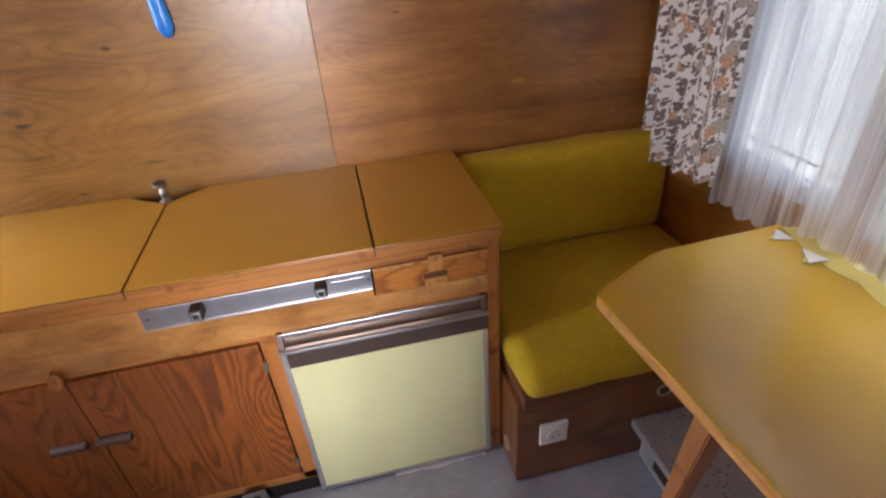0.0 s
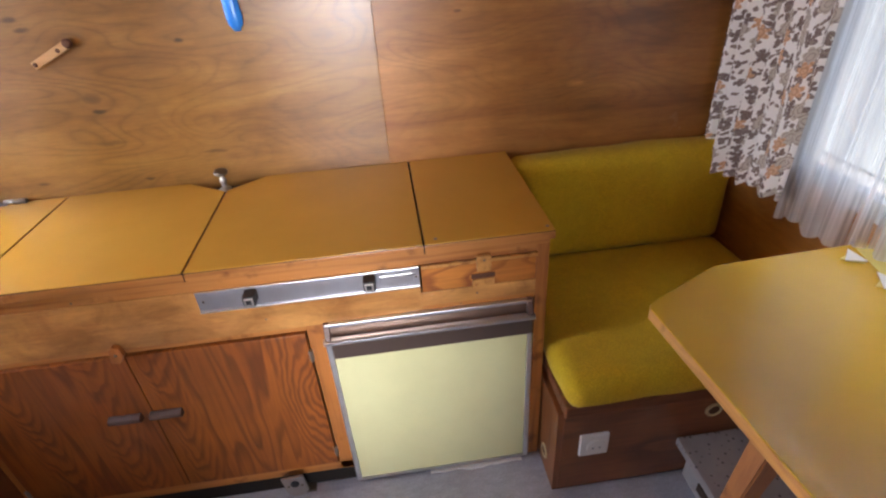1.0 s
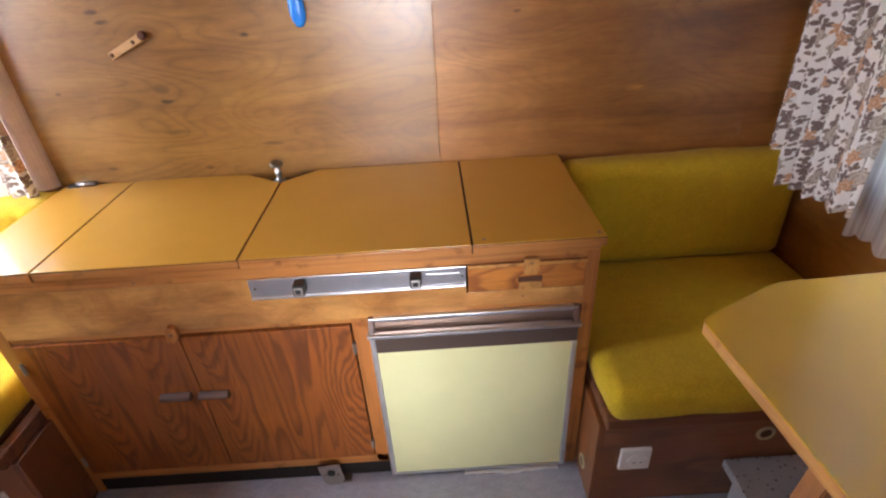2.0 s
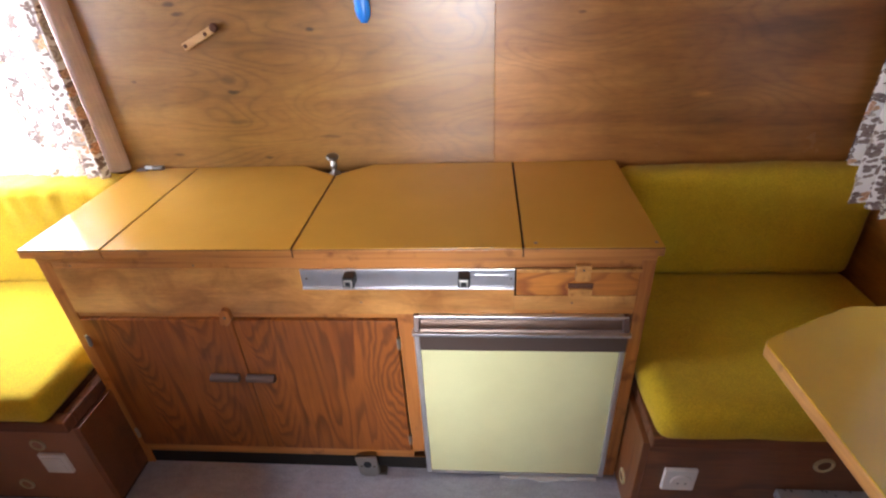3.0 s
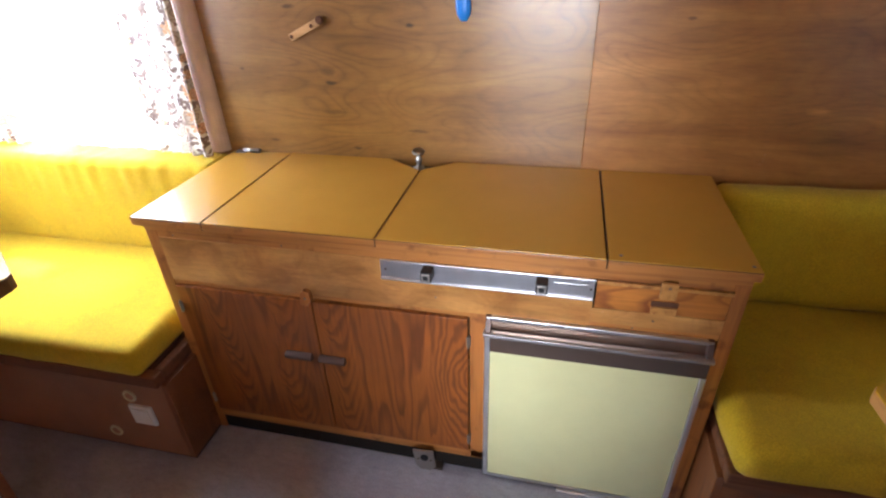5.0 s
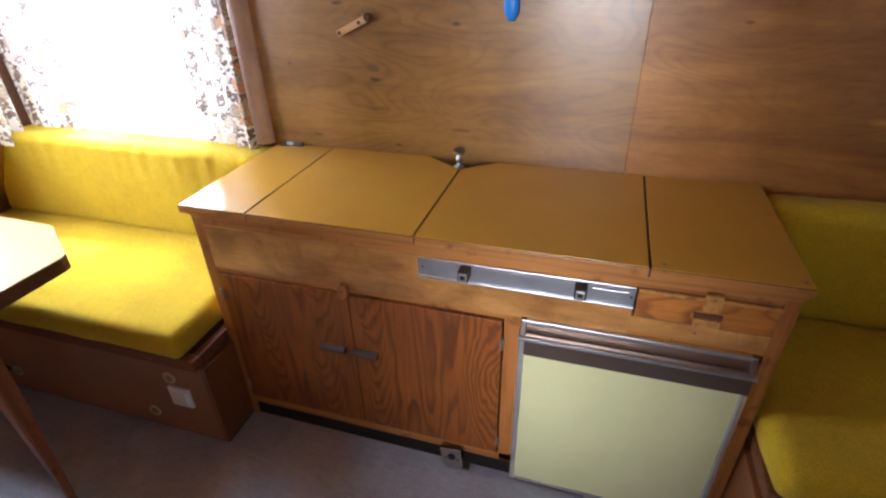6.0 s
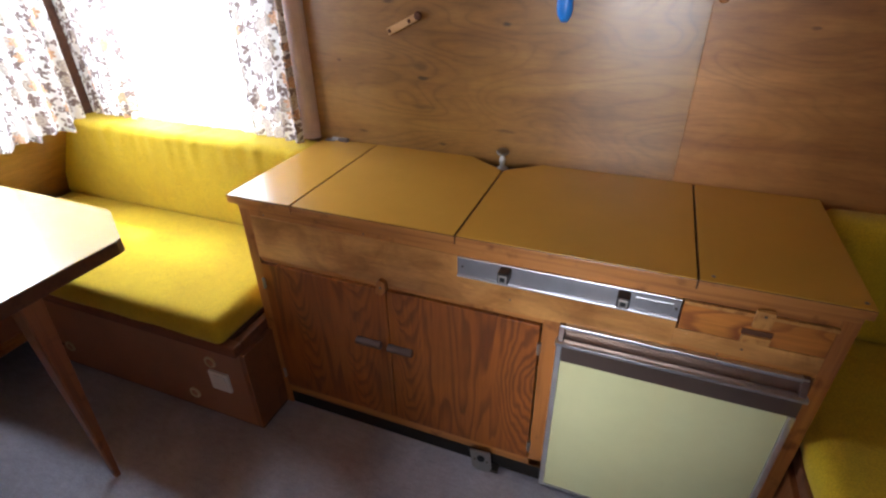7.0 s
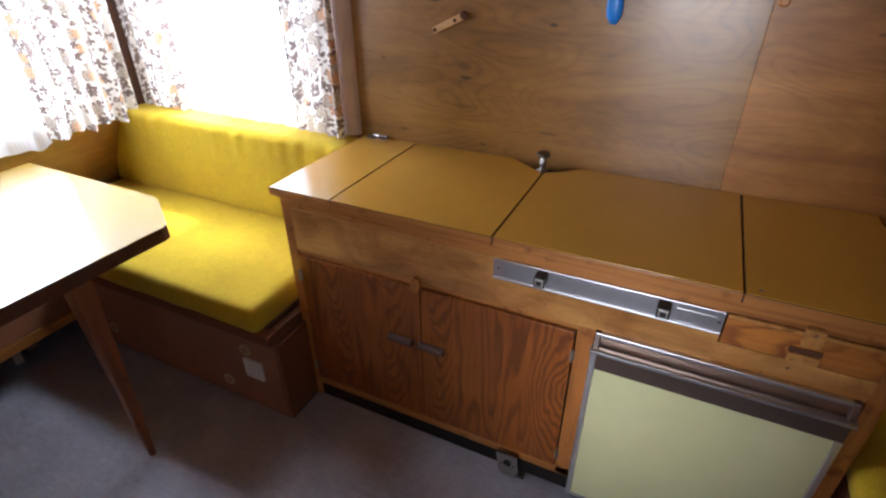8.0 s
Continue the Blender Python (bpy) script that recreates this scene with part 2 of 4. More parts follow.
def flower_layer(nt, uv, scale, petals, size, keep, offset, cut=0.55):
    """One scatter of petalled blossoms: mask, centre mask and a random value per blossom."""
    mp = nt.nodes.new("ShaderNodeMapping")
    mp.inputs["Scale"].default_value = (scale, scale, 1)
    mp.inputs["Location"].default_value = (offset, offset * 0.7, 0)
    nt.links.new(uv, mp.inputs["Vector"])
    vor = node(nt, "ShaderNodeTexVoronoi", Scale=1.0, Randomness=0.75)
    vor.voronoi_dimensions = '2D'
    nt.links.new(mp.outputs[0], vor.inputs["Vector"])
    sub = nt.nodes.new("ShaderNodeVectorMath")
    sub.operation = 'SUBTRACT'
    nt.links.new(mp.outputs[0], sub.inputs[0])
    nt.links.new(vor.outputs["Position"], sub.inputs[1])
    sep = nt.nodes.new("ShaderNodeSeparateXYZ")
    nt.links.new(sub.outputs[0], sep.inputs[0])
    cs = nt.nodes.new("ShaderNodeSeparateColor")
    nt.links.new(vor.outputs["Color"], cs.inputs[0])
    ang = math_node(nt, 'ARCTAN2', sep.outputs[1], sep.outputs[0])
    ang = math_node(nt, 'ADD', ang, math_node(nt, 'MULTIPLY', cs.outputs[1], 6.0))
    lobes = math_node(nt, 'ABSOLUTE', math_node(nt, 'SINE', math_node(nt, 'MULTIPLY', ang, petals / 2)))
    edge = math_node(nt, 'MULTIPLY', math_node(nt, 'ADD', math_node(nt, 'MULTIPLY', lobes, cut), 1.0 - cut), size)
    dist = vor.outputs["Distance"]
    mask = math_node(nt, 'MULTIPLY', math_node(nt, 'LESS_THAN', dist, edge), math_node(nt, 'LESS_THAN', cs.outputs[0], keep))
    rel = math_node(nt, 'DIVIDE', dist, size)
    return mask, rel, cs.outputs[2]


def floral_material():
    """Cream cotton printed with brown, grey and orange flowers and leaves."""
    m = bpy.data.materials.new("floral_cotton")
    m.use_nodes = True
    nt = m.node_tree
    p = nt.nodes["Principled BSDF"]
    p.inputs["Roughness"].default_value = 0.9
    uv = nt.nodes.new("ShaderNodeTexCoord").outputs["UV"]
    warp = nt.nodes.new("ShaderNodeTexNoise")
    warp.inputs["Scale"].default_value = 45.0
    nt.links.new(uv, warp.inputs["Vector"])
    sc = nt.nodes.new("ShaderNodeVectorMath")
    sc.operation = 'SCALE'
    sc.inputs["Scale"].default_value = 0.012
    nt.links.new(warp.outputs["Color"], sc.inputs[0])
    add = nt.nodes.new("ShaderNodeVectorMath")
    nt.links.new(uv, add.inputs[0])
    nt.links.new(sc.outputs[0], add.inputs[1])
    w = add.outputs[0]
    col = (0.94, 0.915, 0.885)
    for scale, petals, size, keep, off, cut, stops in (
            (27, 4, 0.48, 0.46, 3.1, 0.70, [(0.0, (0.15, 0.10, 0.09)), (0.8, (0.30, 0.23, 0.21)), (1.0, (0.17, 0.11, 0.10))]),
            (41, 3, 0.50, 0.34, 8.7, 0.65, [(0.0, (0.17, 0.115, 0.10)), (1.0, (0.34, 0.27, 0.24))]),
            (70, 2, 0.50, 0.30, 12.9, 0.60, [(0.0, (0.22, 0.16, 0.14)), (1.0, (0.40, 0.32, 0.28))]),
            (13, 7, 0.33, 0.62, 1.7, 0.30, [(0.0, (0.22, 0.16, 0.13)), (0.2, (0.66, 0.59, 0.51)), (0.7, (0.54, 0.47, 0.40)), (1.0, (0.24, 0.18, 0.15))]),
            (16, 6, 0.34, 0.26, 5.3, 0.50, [(0.0, (0.44, 0.20, 0.09)), (0.4, (0.80, 0.52, 0.34)), (1.0, (0.52, 0.28, 0.15))])):
        mask, rel, rnd = flower_layer(nt, w, scale, petals, size, keep, off, cut)
        tone = math_node(nt, 'FRACT', math_node(nt, 'MULTIPLY', rel, 2.6))
        paint = ramp(nt, math_node(nt, 'ADD', math_node(nt, 'MULTIPLY', tone, 0.8), math_node(nt, 'MULTIPLY', rnd, 0.2)), stops)
        col = mix(nt, mask, col, paint)
    nt.links.new(col, p.inputs["Base Color"])
    tr = nt.nodes.new("ShaderNodeBsdfTranslucent")
    nt.links.new(col, tr.inputs["Color"])
    mx = nt.nodes.new("ShaderNodeMixShader")
    mx.inputs[0].default_value = 0.08
    nt.links.new(p.outputs[0], mx.inputs[1])
    nt.links.new(tr.outputs[0], mx.inputs[2])
    nt.links.new(mx.outputs[0], nt.nodes["Material Output"].inputs[0])
    return m


def net_material(name, open_share):
    """White net with fine vertical threads; the gaps between threads let light straight through."""
    m = bpy.data.materials.new(name)
    m.use_nodes = True
    nt = m.node_tree
    p = nt.nodes["Principled BSDF"]
    p.inputs["Base Color"].default_value = (0.92, 0.92, 0.92, 1)
    p.inputs["Roughness"].default_value = 0.9
    tr = nt.nodes.new("ShaderNodeBsdfTranslucent")
    tr.inputs["Color"].default_value = (0.93, 0.93, 0.94, 1)
    cloth = nt.nodes.new("ShaderNodeMixShader")
    cloth.inputs[0].default_value = 0.55
    nt.links.new(p.outputs[0], cloth.inputs[1])
    nt.links.new(tr.outputs[0], cloth.inputs[2])
    clear = nt.nodes.new("ShaderNodeBsdfTransparent")
    uv = nt.nodes.new("ShaderNodeTexCoord").outputs["UV"]
    mp = nt.nodes.new("ShaderNodeMapping")
    mp.inputs["Scale"].default_value = (150, 3, 1)
    nt.links.new(uv, mp.inputs["Vector"])
    threads = noise_tex(nt, mp.outputs[0], 1.0, 3, 0.6)
    fine = ramp(nt, threads, [(0.35, grey(max(0.0, open_share - 0.12))), (0.65, grey(open_share + 0.12))])
    mp2 = nt.nodes.new("ShaderNodeMapping")
    mp2.inputs["Scale"].default_value = (17, 0.35, 1)
    nt.links.new(uv, mp2.inputs["Vector"])
    gathers = noise_tex(nt, mp2.outputs[0], 1.0, 2, 0.5)
    fac = mix(nt, 1.0, fine, ramp(nt, gathers, [(0.36, grey(0.15)), (0.52, grey(1.0)), (0.66, grey(1.75))]), 'MULTIPLY')
    mx = nt.nodes.new("ShaderNodeMixShader")
    nt.links.new(fac, mx.inputs[0])
    nt.links.new(cloth.outputs[0], mx.inputs[1])
    nt.links.new(clear.outputs[0], mx.inputs[2])
    nt.links.new(mx.outputs[0], nt.nodes["Material Output"].inputs[0])
    return m


def metal_material(name, color, rough, along=(3, 3, 120)):
    m, nt, p = mat(name, rough, 1.0)
    b = noise_tex(nt, coords(nt, along), 3.0, 4, 0.6)
    c = noise_tex(nt, coords(nt), 14.0, 5, 0.6)
    nt.links.new(mix(nt, 1.0, color, ramp(nt, c, [(0.3, grey(0.88)), (0.7, grey(1.05))]), 'MULTIPLY'), p.inputs["Base Color"])
    nt.links.new(ramp(nt, b, [(0.3, grey(rough * 0.88)), (0.7, grey(rough * 1.12))]), p.inputs["Roughness"])
    return m


def glow_material(name, color, low, high):
    """Self-lit stand-in for outdoor daylight that brightens from the ground to the sky."""
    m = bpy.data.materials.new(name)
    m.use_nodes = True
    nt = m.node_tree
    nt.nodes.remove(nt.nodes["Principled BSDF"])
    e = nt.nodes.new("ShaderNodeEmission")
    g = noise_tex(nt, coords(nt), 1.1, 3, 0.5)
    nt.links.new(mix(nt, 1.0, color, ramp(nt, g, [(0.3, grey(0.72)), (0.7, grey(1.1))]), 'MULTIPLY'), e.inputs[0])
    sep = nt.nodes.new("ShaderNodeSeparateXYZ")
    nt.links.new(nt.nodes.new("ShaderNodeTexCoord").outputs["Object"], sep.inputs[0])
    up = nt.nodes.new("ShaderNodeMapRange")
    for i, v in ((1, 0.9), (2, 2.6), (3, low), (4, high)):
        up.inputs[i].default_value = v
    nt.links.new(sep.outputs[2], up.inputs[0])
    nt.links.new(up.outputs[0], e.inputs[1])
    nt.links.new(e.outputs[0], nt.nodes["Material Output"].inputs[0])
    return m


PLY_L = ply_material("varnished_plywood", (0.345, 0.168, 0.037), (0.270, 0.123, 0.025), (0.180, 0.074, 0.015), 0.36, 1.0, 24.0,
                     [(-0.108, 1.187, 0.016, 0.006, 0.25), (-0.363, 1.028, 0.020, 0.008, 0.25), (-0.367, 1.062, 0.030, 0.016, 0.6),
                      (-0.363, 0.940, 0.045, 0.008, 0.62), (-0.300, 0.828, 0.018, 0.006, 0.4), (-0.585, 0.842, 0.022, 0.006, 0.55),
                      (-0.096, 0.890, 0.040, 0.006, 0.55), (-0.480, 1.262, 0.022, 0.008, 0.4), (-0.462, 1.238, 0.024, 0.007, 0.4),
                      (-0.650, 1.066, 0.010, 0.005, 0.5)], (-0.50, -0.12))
# Same wood as PLY_L; tone set apart to suit the light on it.
PLY_R = ply_material("varnished_plywood_redder", (0.49, 0.215, 0.047), (0.36, 0.143, 0.028), (0.19, 0.068, 0.013), 0.42, 0.55, 22.0, [(0.609, 1.203, 0.014, 0.005, 0.5), (0.95, 0.985, 0.030, 0.012, 1.5)])
PLY_FRONT = ply_material("varnished_plywood_front", (0.70, 0.365, 0.105), (0.54, 0.25, 0.064), (0.32, 0.135, 0.036), 0.34, 0.7)
front_nt = PLY_FRONT.node_tree
front_p = front_nt.nodes["Principled BSDF"]
# Pale blotches painted into the colour carry patchy reflection as well as worn varnish.
blotch = noise_tex(front_nt, coords(front_nt, (5.0, 5.0, 7.0), turn=(0, 35, 0)), 1.6, 5, 0.65, 0.8)
front_nt.links.new(ramp(front_nt, blotch, [(0.40, grey(0.1)), (0.58, grey(1.0))]), front_p.inputs["Coat Weight"])
worn = front_p.inputs["Base Color"].links[0].from_socket
front_nt.links.new(mix(front_nt, 1.0, worn, ramp(front_nt, blotch, [(0.36, (0.66, 0.58, 0.55)), (0.56, grey(1.0)), (0.70, (1.12, 1.14, 1.2))]), 'MULTIPLY'), front_p.inputs["Base Color"])
FIR = fir_material("stained_fir_ply", (0.315, 0.090, 0.011), (0.150, 0.037, 0.005), True, 10.0, 0.2,
                   [(-0.215, 55.0, 0.050, 0.75), (-0.375, 60.0, 0.045, 0.7), (-0.565, 48.0, 0.06, 0.8)], [(0.150, 0.40, 0.10, 0.30, 7.0, 0.9)])
FIR_ROW = fir_material("drawer_fir", (0.62, 0.23, 0.036), (0.30, 0.082, 0.014), False, 20.0)
PINE_X = pine_material("pine_batten_long", (0.46, 0.185, 0.042), (0.30, 0.10, 0.022), 0)
PINE_Y = pine_material("pine_batten_deep", (0.46, 0.185, 0.042), (0.30, 0.10, 0.022), 1)
PINE_Z = pine_material("pine_batten_upright", (0.42, 0.155, 0.034), (0.27, 0.085, 0.018), 2)
PINE_EDGE = pine_material("pine_table_edge", (0.56, 0.27, 0.07), (0.38, 0.15, 0.035), 1)
BROWN = fir_material("brown_bench_board", (0.25, 0.085, 0.024), (0.14, 0.045, 0.013), False, 5.0, 0.4)
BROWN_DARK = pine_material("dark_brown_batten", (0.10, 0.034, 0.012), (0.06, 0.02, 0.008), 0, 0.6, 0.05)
LIP_BROWN = pine_material("worn_brown_lip", (0.18, 0.062, 0.022), (0.10, 0.034, 0.012), 0, 0.7, 0.0)
LEG_MID = pine_material("brown_pine_leg", (0.33, 0.125, 0.035), (0.22, 0.075, 0.022), 2)
SIDE_BROWN = fir_material("reddish_brown_board", (0.25, 0.085, 0.025), (0.15, 0.045, 0.014), True, 5.0, 0.2)
# Leg brown taken darker: the shadow under the table is in the colour.
LEG_SHADED = pine_material("shaded_brown_leg", (0.26, 0.09, 0.03), (0.17, 0.055, 0.02), 2)
TAN = plain_material("tan_hardboard", (0.34, 0.14, 0.068), 0.45, 0, 0.2, 6.0, 0.2, 0.05)
LAMINATE = plain_material("mustard_laminate", (0.55, 0.285, 0.042), 0.2, 0, 0.10, 3.0, 0.0, 0.02, 400.0)
LAMINATE_TABLE = plain_material("mustard_table_laminate", (0.60, 0.36, 0.028), 0.17, 0, 0.10, 3.0, 0.25, 0.03, 300.0)
LAMINATE_TABLE.node_tree.nodes["Principled BSDF"].inputs["Coat Roughness"].default_value = 0.15
LAMINATE_TABLE.node_tree.nodes["Principled BSDF"].inputs["Coat IOR"].default_value = 1.55
# Copy of the table laminate; window glare put into base colour and strong coat.
LAMINATE_GLARE = plain_material("glare_table_laminate", (0.45, 0.285, 0.06), 0.25, 0, 0.10, 3.0, 1.0, 0.03, 300.0)
LAMINATE_GLARE.node_tree.nodes["Principled BSDF"].inputs["Coat IOR"].default_value = 1.8
LAMINATE_GLARE.node_tree.nodes["Principled BSDF"].inputs["Coat Roughness"].default_value = 0.22
# Near-black colour stands for the dark gap under the cupboard doors.
KICK_DARK = plain_material("dark_gap_kickboard", (0.012, 0.008, 0.006), 0.95)
DARK_JOINT = plain_material("dark_joint_strip", (0.045, 0.022, 0.012), 0.9)
YELLOW = fabric_material("yellow_wool", (0.64, 0.435, 0.012), (0.55, 0.36, 0.009))
CREAM = plain_material("cream_fridge_panel", (0.715, 0.72, 0.405), 0.24, 0, 0.06, 5.0, 0.0, 0.02, 260.0)
cream_nt = CREAM.node_tree
cream_p = cream_nt.nodes["Principled BSDF"]
cream_p.inputs["Coat Weight"].default_value = 0.6
cream_p.inputs["Coat Roughness"].default_value = 0.16
bump(cream_nt, cream_p, noise_tex(cream_nt, coords(cream_nt, (4.2, 1.0, 0.5), turn=(0, 7, 0)), 1.0, 1.5, 0.4), 1.0, 0.03)
cream_nt.links.new(cream_p.inputs["Normal"].links[0].from_socket, cream_p.inputs["Coat Normal"])
ALU = metal_material("brushed_aluminium", (0.62, 0.63, 0.66), 0.32, (1, 30, 30))
ALU_UP = metal_material("aluminium_edge", (0.86, 0.87, 0.91), 0.38)
CHROME = metal_material("worn_chrome", (0.70, 0.69, 0.67), 0.16)
TAUPE = plain_material("taupe_anodised_strip", (0.14, 0.10, 0.085), 0.3, 0.5, 0.1, 6.0)
# Brown tint puts the wood's reflection into the hollow's metal colour.
TAUPE_LIGHT = metal_material("wood_tinted_hollow", (0.42, 0.30, 0.24), 0.35, (2, 120, 120))
BLACK = plain_material("black_plastic", (0.014, 0.014, 0.016), 0.5)
DARK_METAL = metal_material("tarnished_metal", (0.20, 0.17, 0.14), 0.4)
ZINC = metal_material("galvanised_plate", (0.45, 0.43, 0.40), 0.42)
WHITE = plain_material("white_plastic", (0.74, 0.72, 0.68), 0.35, 0, 0.06)
PALE = plain_material("pale_ring_plastic", (0.52, 0.43, 0.25), 0.45, 0, 0.2)
BLUE = plain_material("blue_plastic", (0.015, 0.21, 0.70), 0.3, 0, 0.1)
PINK_TRIM = plain_material("beige_pink_trim", (0.80, 0.65, 0.61), 0.6, 0, 0.15, 12.0, 0, 0.1)
FLOOR = floor_material()
SPECKLE = speckle_material()
FLORAL = floral_material()
NET = net_material("white_net", 0.38)
NET_WEST = net_material("white_net_dense", 0.17)
GREY_BOARD = plain_material("grey_painted_board", (0.36, 0.36, 0.38), 0.5, 0, 0.3, 14.0)
WHITE_PAINT = plain_material("white_window_paint", (0.72, 0.74, 0.76), 0.4, 0, 0.08)
GRASS = plain_material("outdoor_gravel", (0.30, 0.315, 0.34), 0.9, 0, 0.4, 2.0)
GLASS, gnt, gp = mat("window_pane", 0.03)
gp.inputs["Transmission Weight"].default_value = 1.0
gp.inputs["IOR"].default_value = 1.1
DAYLIGHT = glow_material("daylight_glow", (0.86, 0.95, 1.0), 0.64, 0.80)
OUTDOOR_GLOW = glow_material("outdoor_glow", (1.0, 0.98, 0.94), 2.2, 2.6)


# ---- mesh helpers ----
def mesh_object(name, bm, material, parent=None, label="", smooth=False):
    me = bpy.data.meshes.new(name)
    bm.normal_update()
    bm.to_mesh(me)
    bm.free()
    me.materials.append(material)
    if smooth:
        for f in me.polygons:
            f.use_smooth = True
    ob = new(name, me)
    if parent is not None:
        ob.parent = parent
    if label:
        ob["label"] = label
    return ob


def part(name, bm, material, parent, label="", smooth=False):
    return mesh_object(name, bm, material, parent, label, smooth)


def thing(name, label, category, group="", kind="", at=(0, 0, 0)):
    ob = new(name)
    ob.location = at
    ob.empty_display_size = 0.05
    return tagged(ob, label, category, group, kind)


def box(x0, x1, y0, y1, z0, z1, bevel=0.002, bm=None, segments=2):
    """A box with worn, rounded edges, added to bm."""
    tmp = bmesh.new()
    bmesh.ops.create_cube(tmp, size=1.0)
    for v in tmp.verts:
        v.co = Vector(((x0 + x1) / 2 + v.co.x * (x1 - x0), (y0 + y1) / 2 + v.co.y * (y1 - y0), (z0 + z1) / 2 + v.co.z * (z1 - z0)))
    if bevel:
        bmesh.ops.bevel(tmp, geom=tmp.edges[:], offset=bevel, segments=segments, affect='EDGES', profile=0.6)
    if bm is None:
        return tmp
    me = bpy.data.meshes.new("join")
    tmp.to_mesh(me)
    tmp.free()
    bm.from_mesh(me)
    bpy.data.meshes.remove(me)
    return bm


def prism(outline, axis, a, b, bevel=0.0, bm=None):
    """An outline in two axes, drawn out along the third from a to b."""
    bm = bm or bmesh.new()

    def place(u, v, w):
        return {0: (w, u, v), 1: (u, w, v), 2: (u, v, w)}[axis]
    lo = [bm.verts.new(place(u, v, a)) for u, v in outline]
    hi = [bm.verts.new(place(u, v, b)) for u, v in outline]
    n = len(outline)
    faces = [bm.faces.new(lo), bm.faces.new(hi)]
    faces += [bm.faces.new((lo[i], lo[(i + 1) % n], hi[(i + 1) % n], hi[i])) for i in range(n)]
    bmesh.ops.recalc_face_normals(bm, faces=faces)
    if bevel:
        bmesh.ops.bevel(bm, geom=list({e for f in faces for e in f.edges}), offset=bevel, segments=2, affect='EDGES', profile=0.6)
    return bm


def lathe(profile, centre, way=(0, 0, 1), steps=24, bm=None):
    """Rings of (radius, height) turned about an axis."""
    bm = bm or bmesh.new()
    q = Vector((0, 0, 1)).rotation_difference(Vector(way)).to_matrix()
    rings = []
    for r, h in profile:
        rings.append([bm.verts.new(Vector(centre) + q @ Vector((r * math.cos(2 * math.pi * i / steps), r * math.sin(2 * math.pi * i / steps), h))) for i in range(steps)])
    for a, b in zip(rings, rings[1:]):
        for i in range(steps):
            bm.faces.new((a[i], a[(i + 1) % steps], b[(i + 1) % steps], b[i]))
    bm.faces.new(rings[0][::-1])
    bm.faces.new(rings[-1])
    return bm


def cushion(x0, x1, y0, y1, z0, z1, radius, puff, seed, lean=0.0, end_slope=0.0, wrinkle=0.0):
    """A soft block with rounded edges, slightly crowned faces and wrinkles."""
    bm = bmesh.new()
    cell = 0.011 if wrinkle else 0.022
    n = (max(8, int((x1 - x0) / cell)), max(5, int((y1 - y0) / cell)), max(4, int((z1 - z0) / cell)))
    c = Vector(((x0 + x1) / 2, (y0 + y1) / 2, (z0 + z1) / 2))
    half = Vector(((x1 - x0) / 2, (y1 - y0) / 2, (z1 - z0) / 2))
    verts = {}

    def vert(i, j, k):
        key = (i, j, k)
        if key not in verts:
            u = Vector((2 * i / n[0] - 1, 2 * j / n[1] - 1, 2 * k / n[2] - 1))
            q = Vector((u.x * half.x, u.y * half.y, u.z * half.z))
            inner = Vector([max(-(half[a] - radius), min(half[a] - radius, q[a])) for a in range(3)])
            d = q - inner
            if d.length > 1e-6:
                q = inner + d.normalized() * min(radius, max(abs(d.x), abs(d.y), abs(d.z)))
            for a in range(3):
                others = [o for o in range(3) if o != a]
                crown = (1 - u[others[0]] ** 4) * (1 - u[others[1]] ** 4)
                if abs(abs(u[a]) - 1) < 1e-6:
                    q[a] += math.copysign(puff * crown, u[a])
            w = c + q
            s = noise.noise((w * 7 + Vector((seed, 0, 0)))) * 0.006 + noise.noise((w * 19 + Vector((0, seed, 0)))) * 0.0022
            w += (q.normalized()) * s
            h = (w.z - z0) / (z1 - z0)
            if wrinkle:
                crease = noise.noise(Vector((w.x * 24 + 2.0 * w.z, 1.5 * w.z, seed))) + 0.5 * noise.noise(Vector((w.x * 9, 2.0 * w.z, seed + 4)))
                w.y -= wrinkle * max(0.0, h - 0.45) ** 1.3 * crease * 1.5
                w.z -= 0.35 * wrinkle * max(0.0, h - 0.8) * (crease + 0.4) * 1.6
            w.y += lean * h
            w.x += end_slope * h * (x1 - w.x) / (x1 - x0)
            verts[key] = bm.verts.new(w)
        return verts[key]
    for a in range(3):
        b, d = (a + 1) % 3, (a + 2) % 3
        for side in (0, n[a]):
            for i in range(n[b]):
                for j in range(n[d]):
                    quad = []
                    for di, dj in ((0, 0), (1, 0), (1, 1), (0, 1)):
                        key = [0, 0, 0]
                        key[a], key[b], key[d] = side, i + di, j + dj
                        quad.append(vert(*key))
                    bm.faces.new(quad if side else quad[::-1])
    return bm


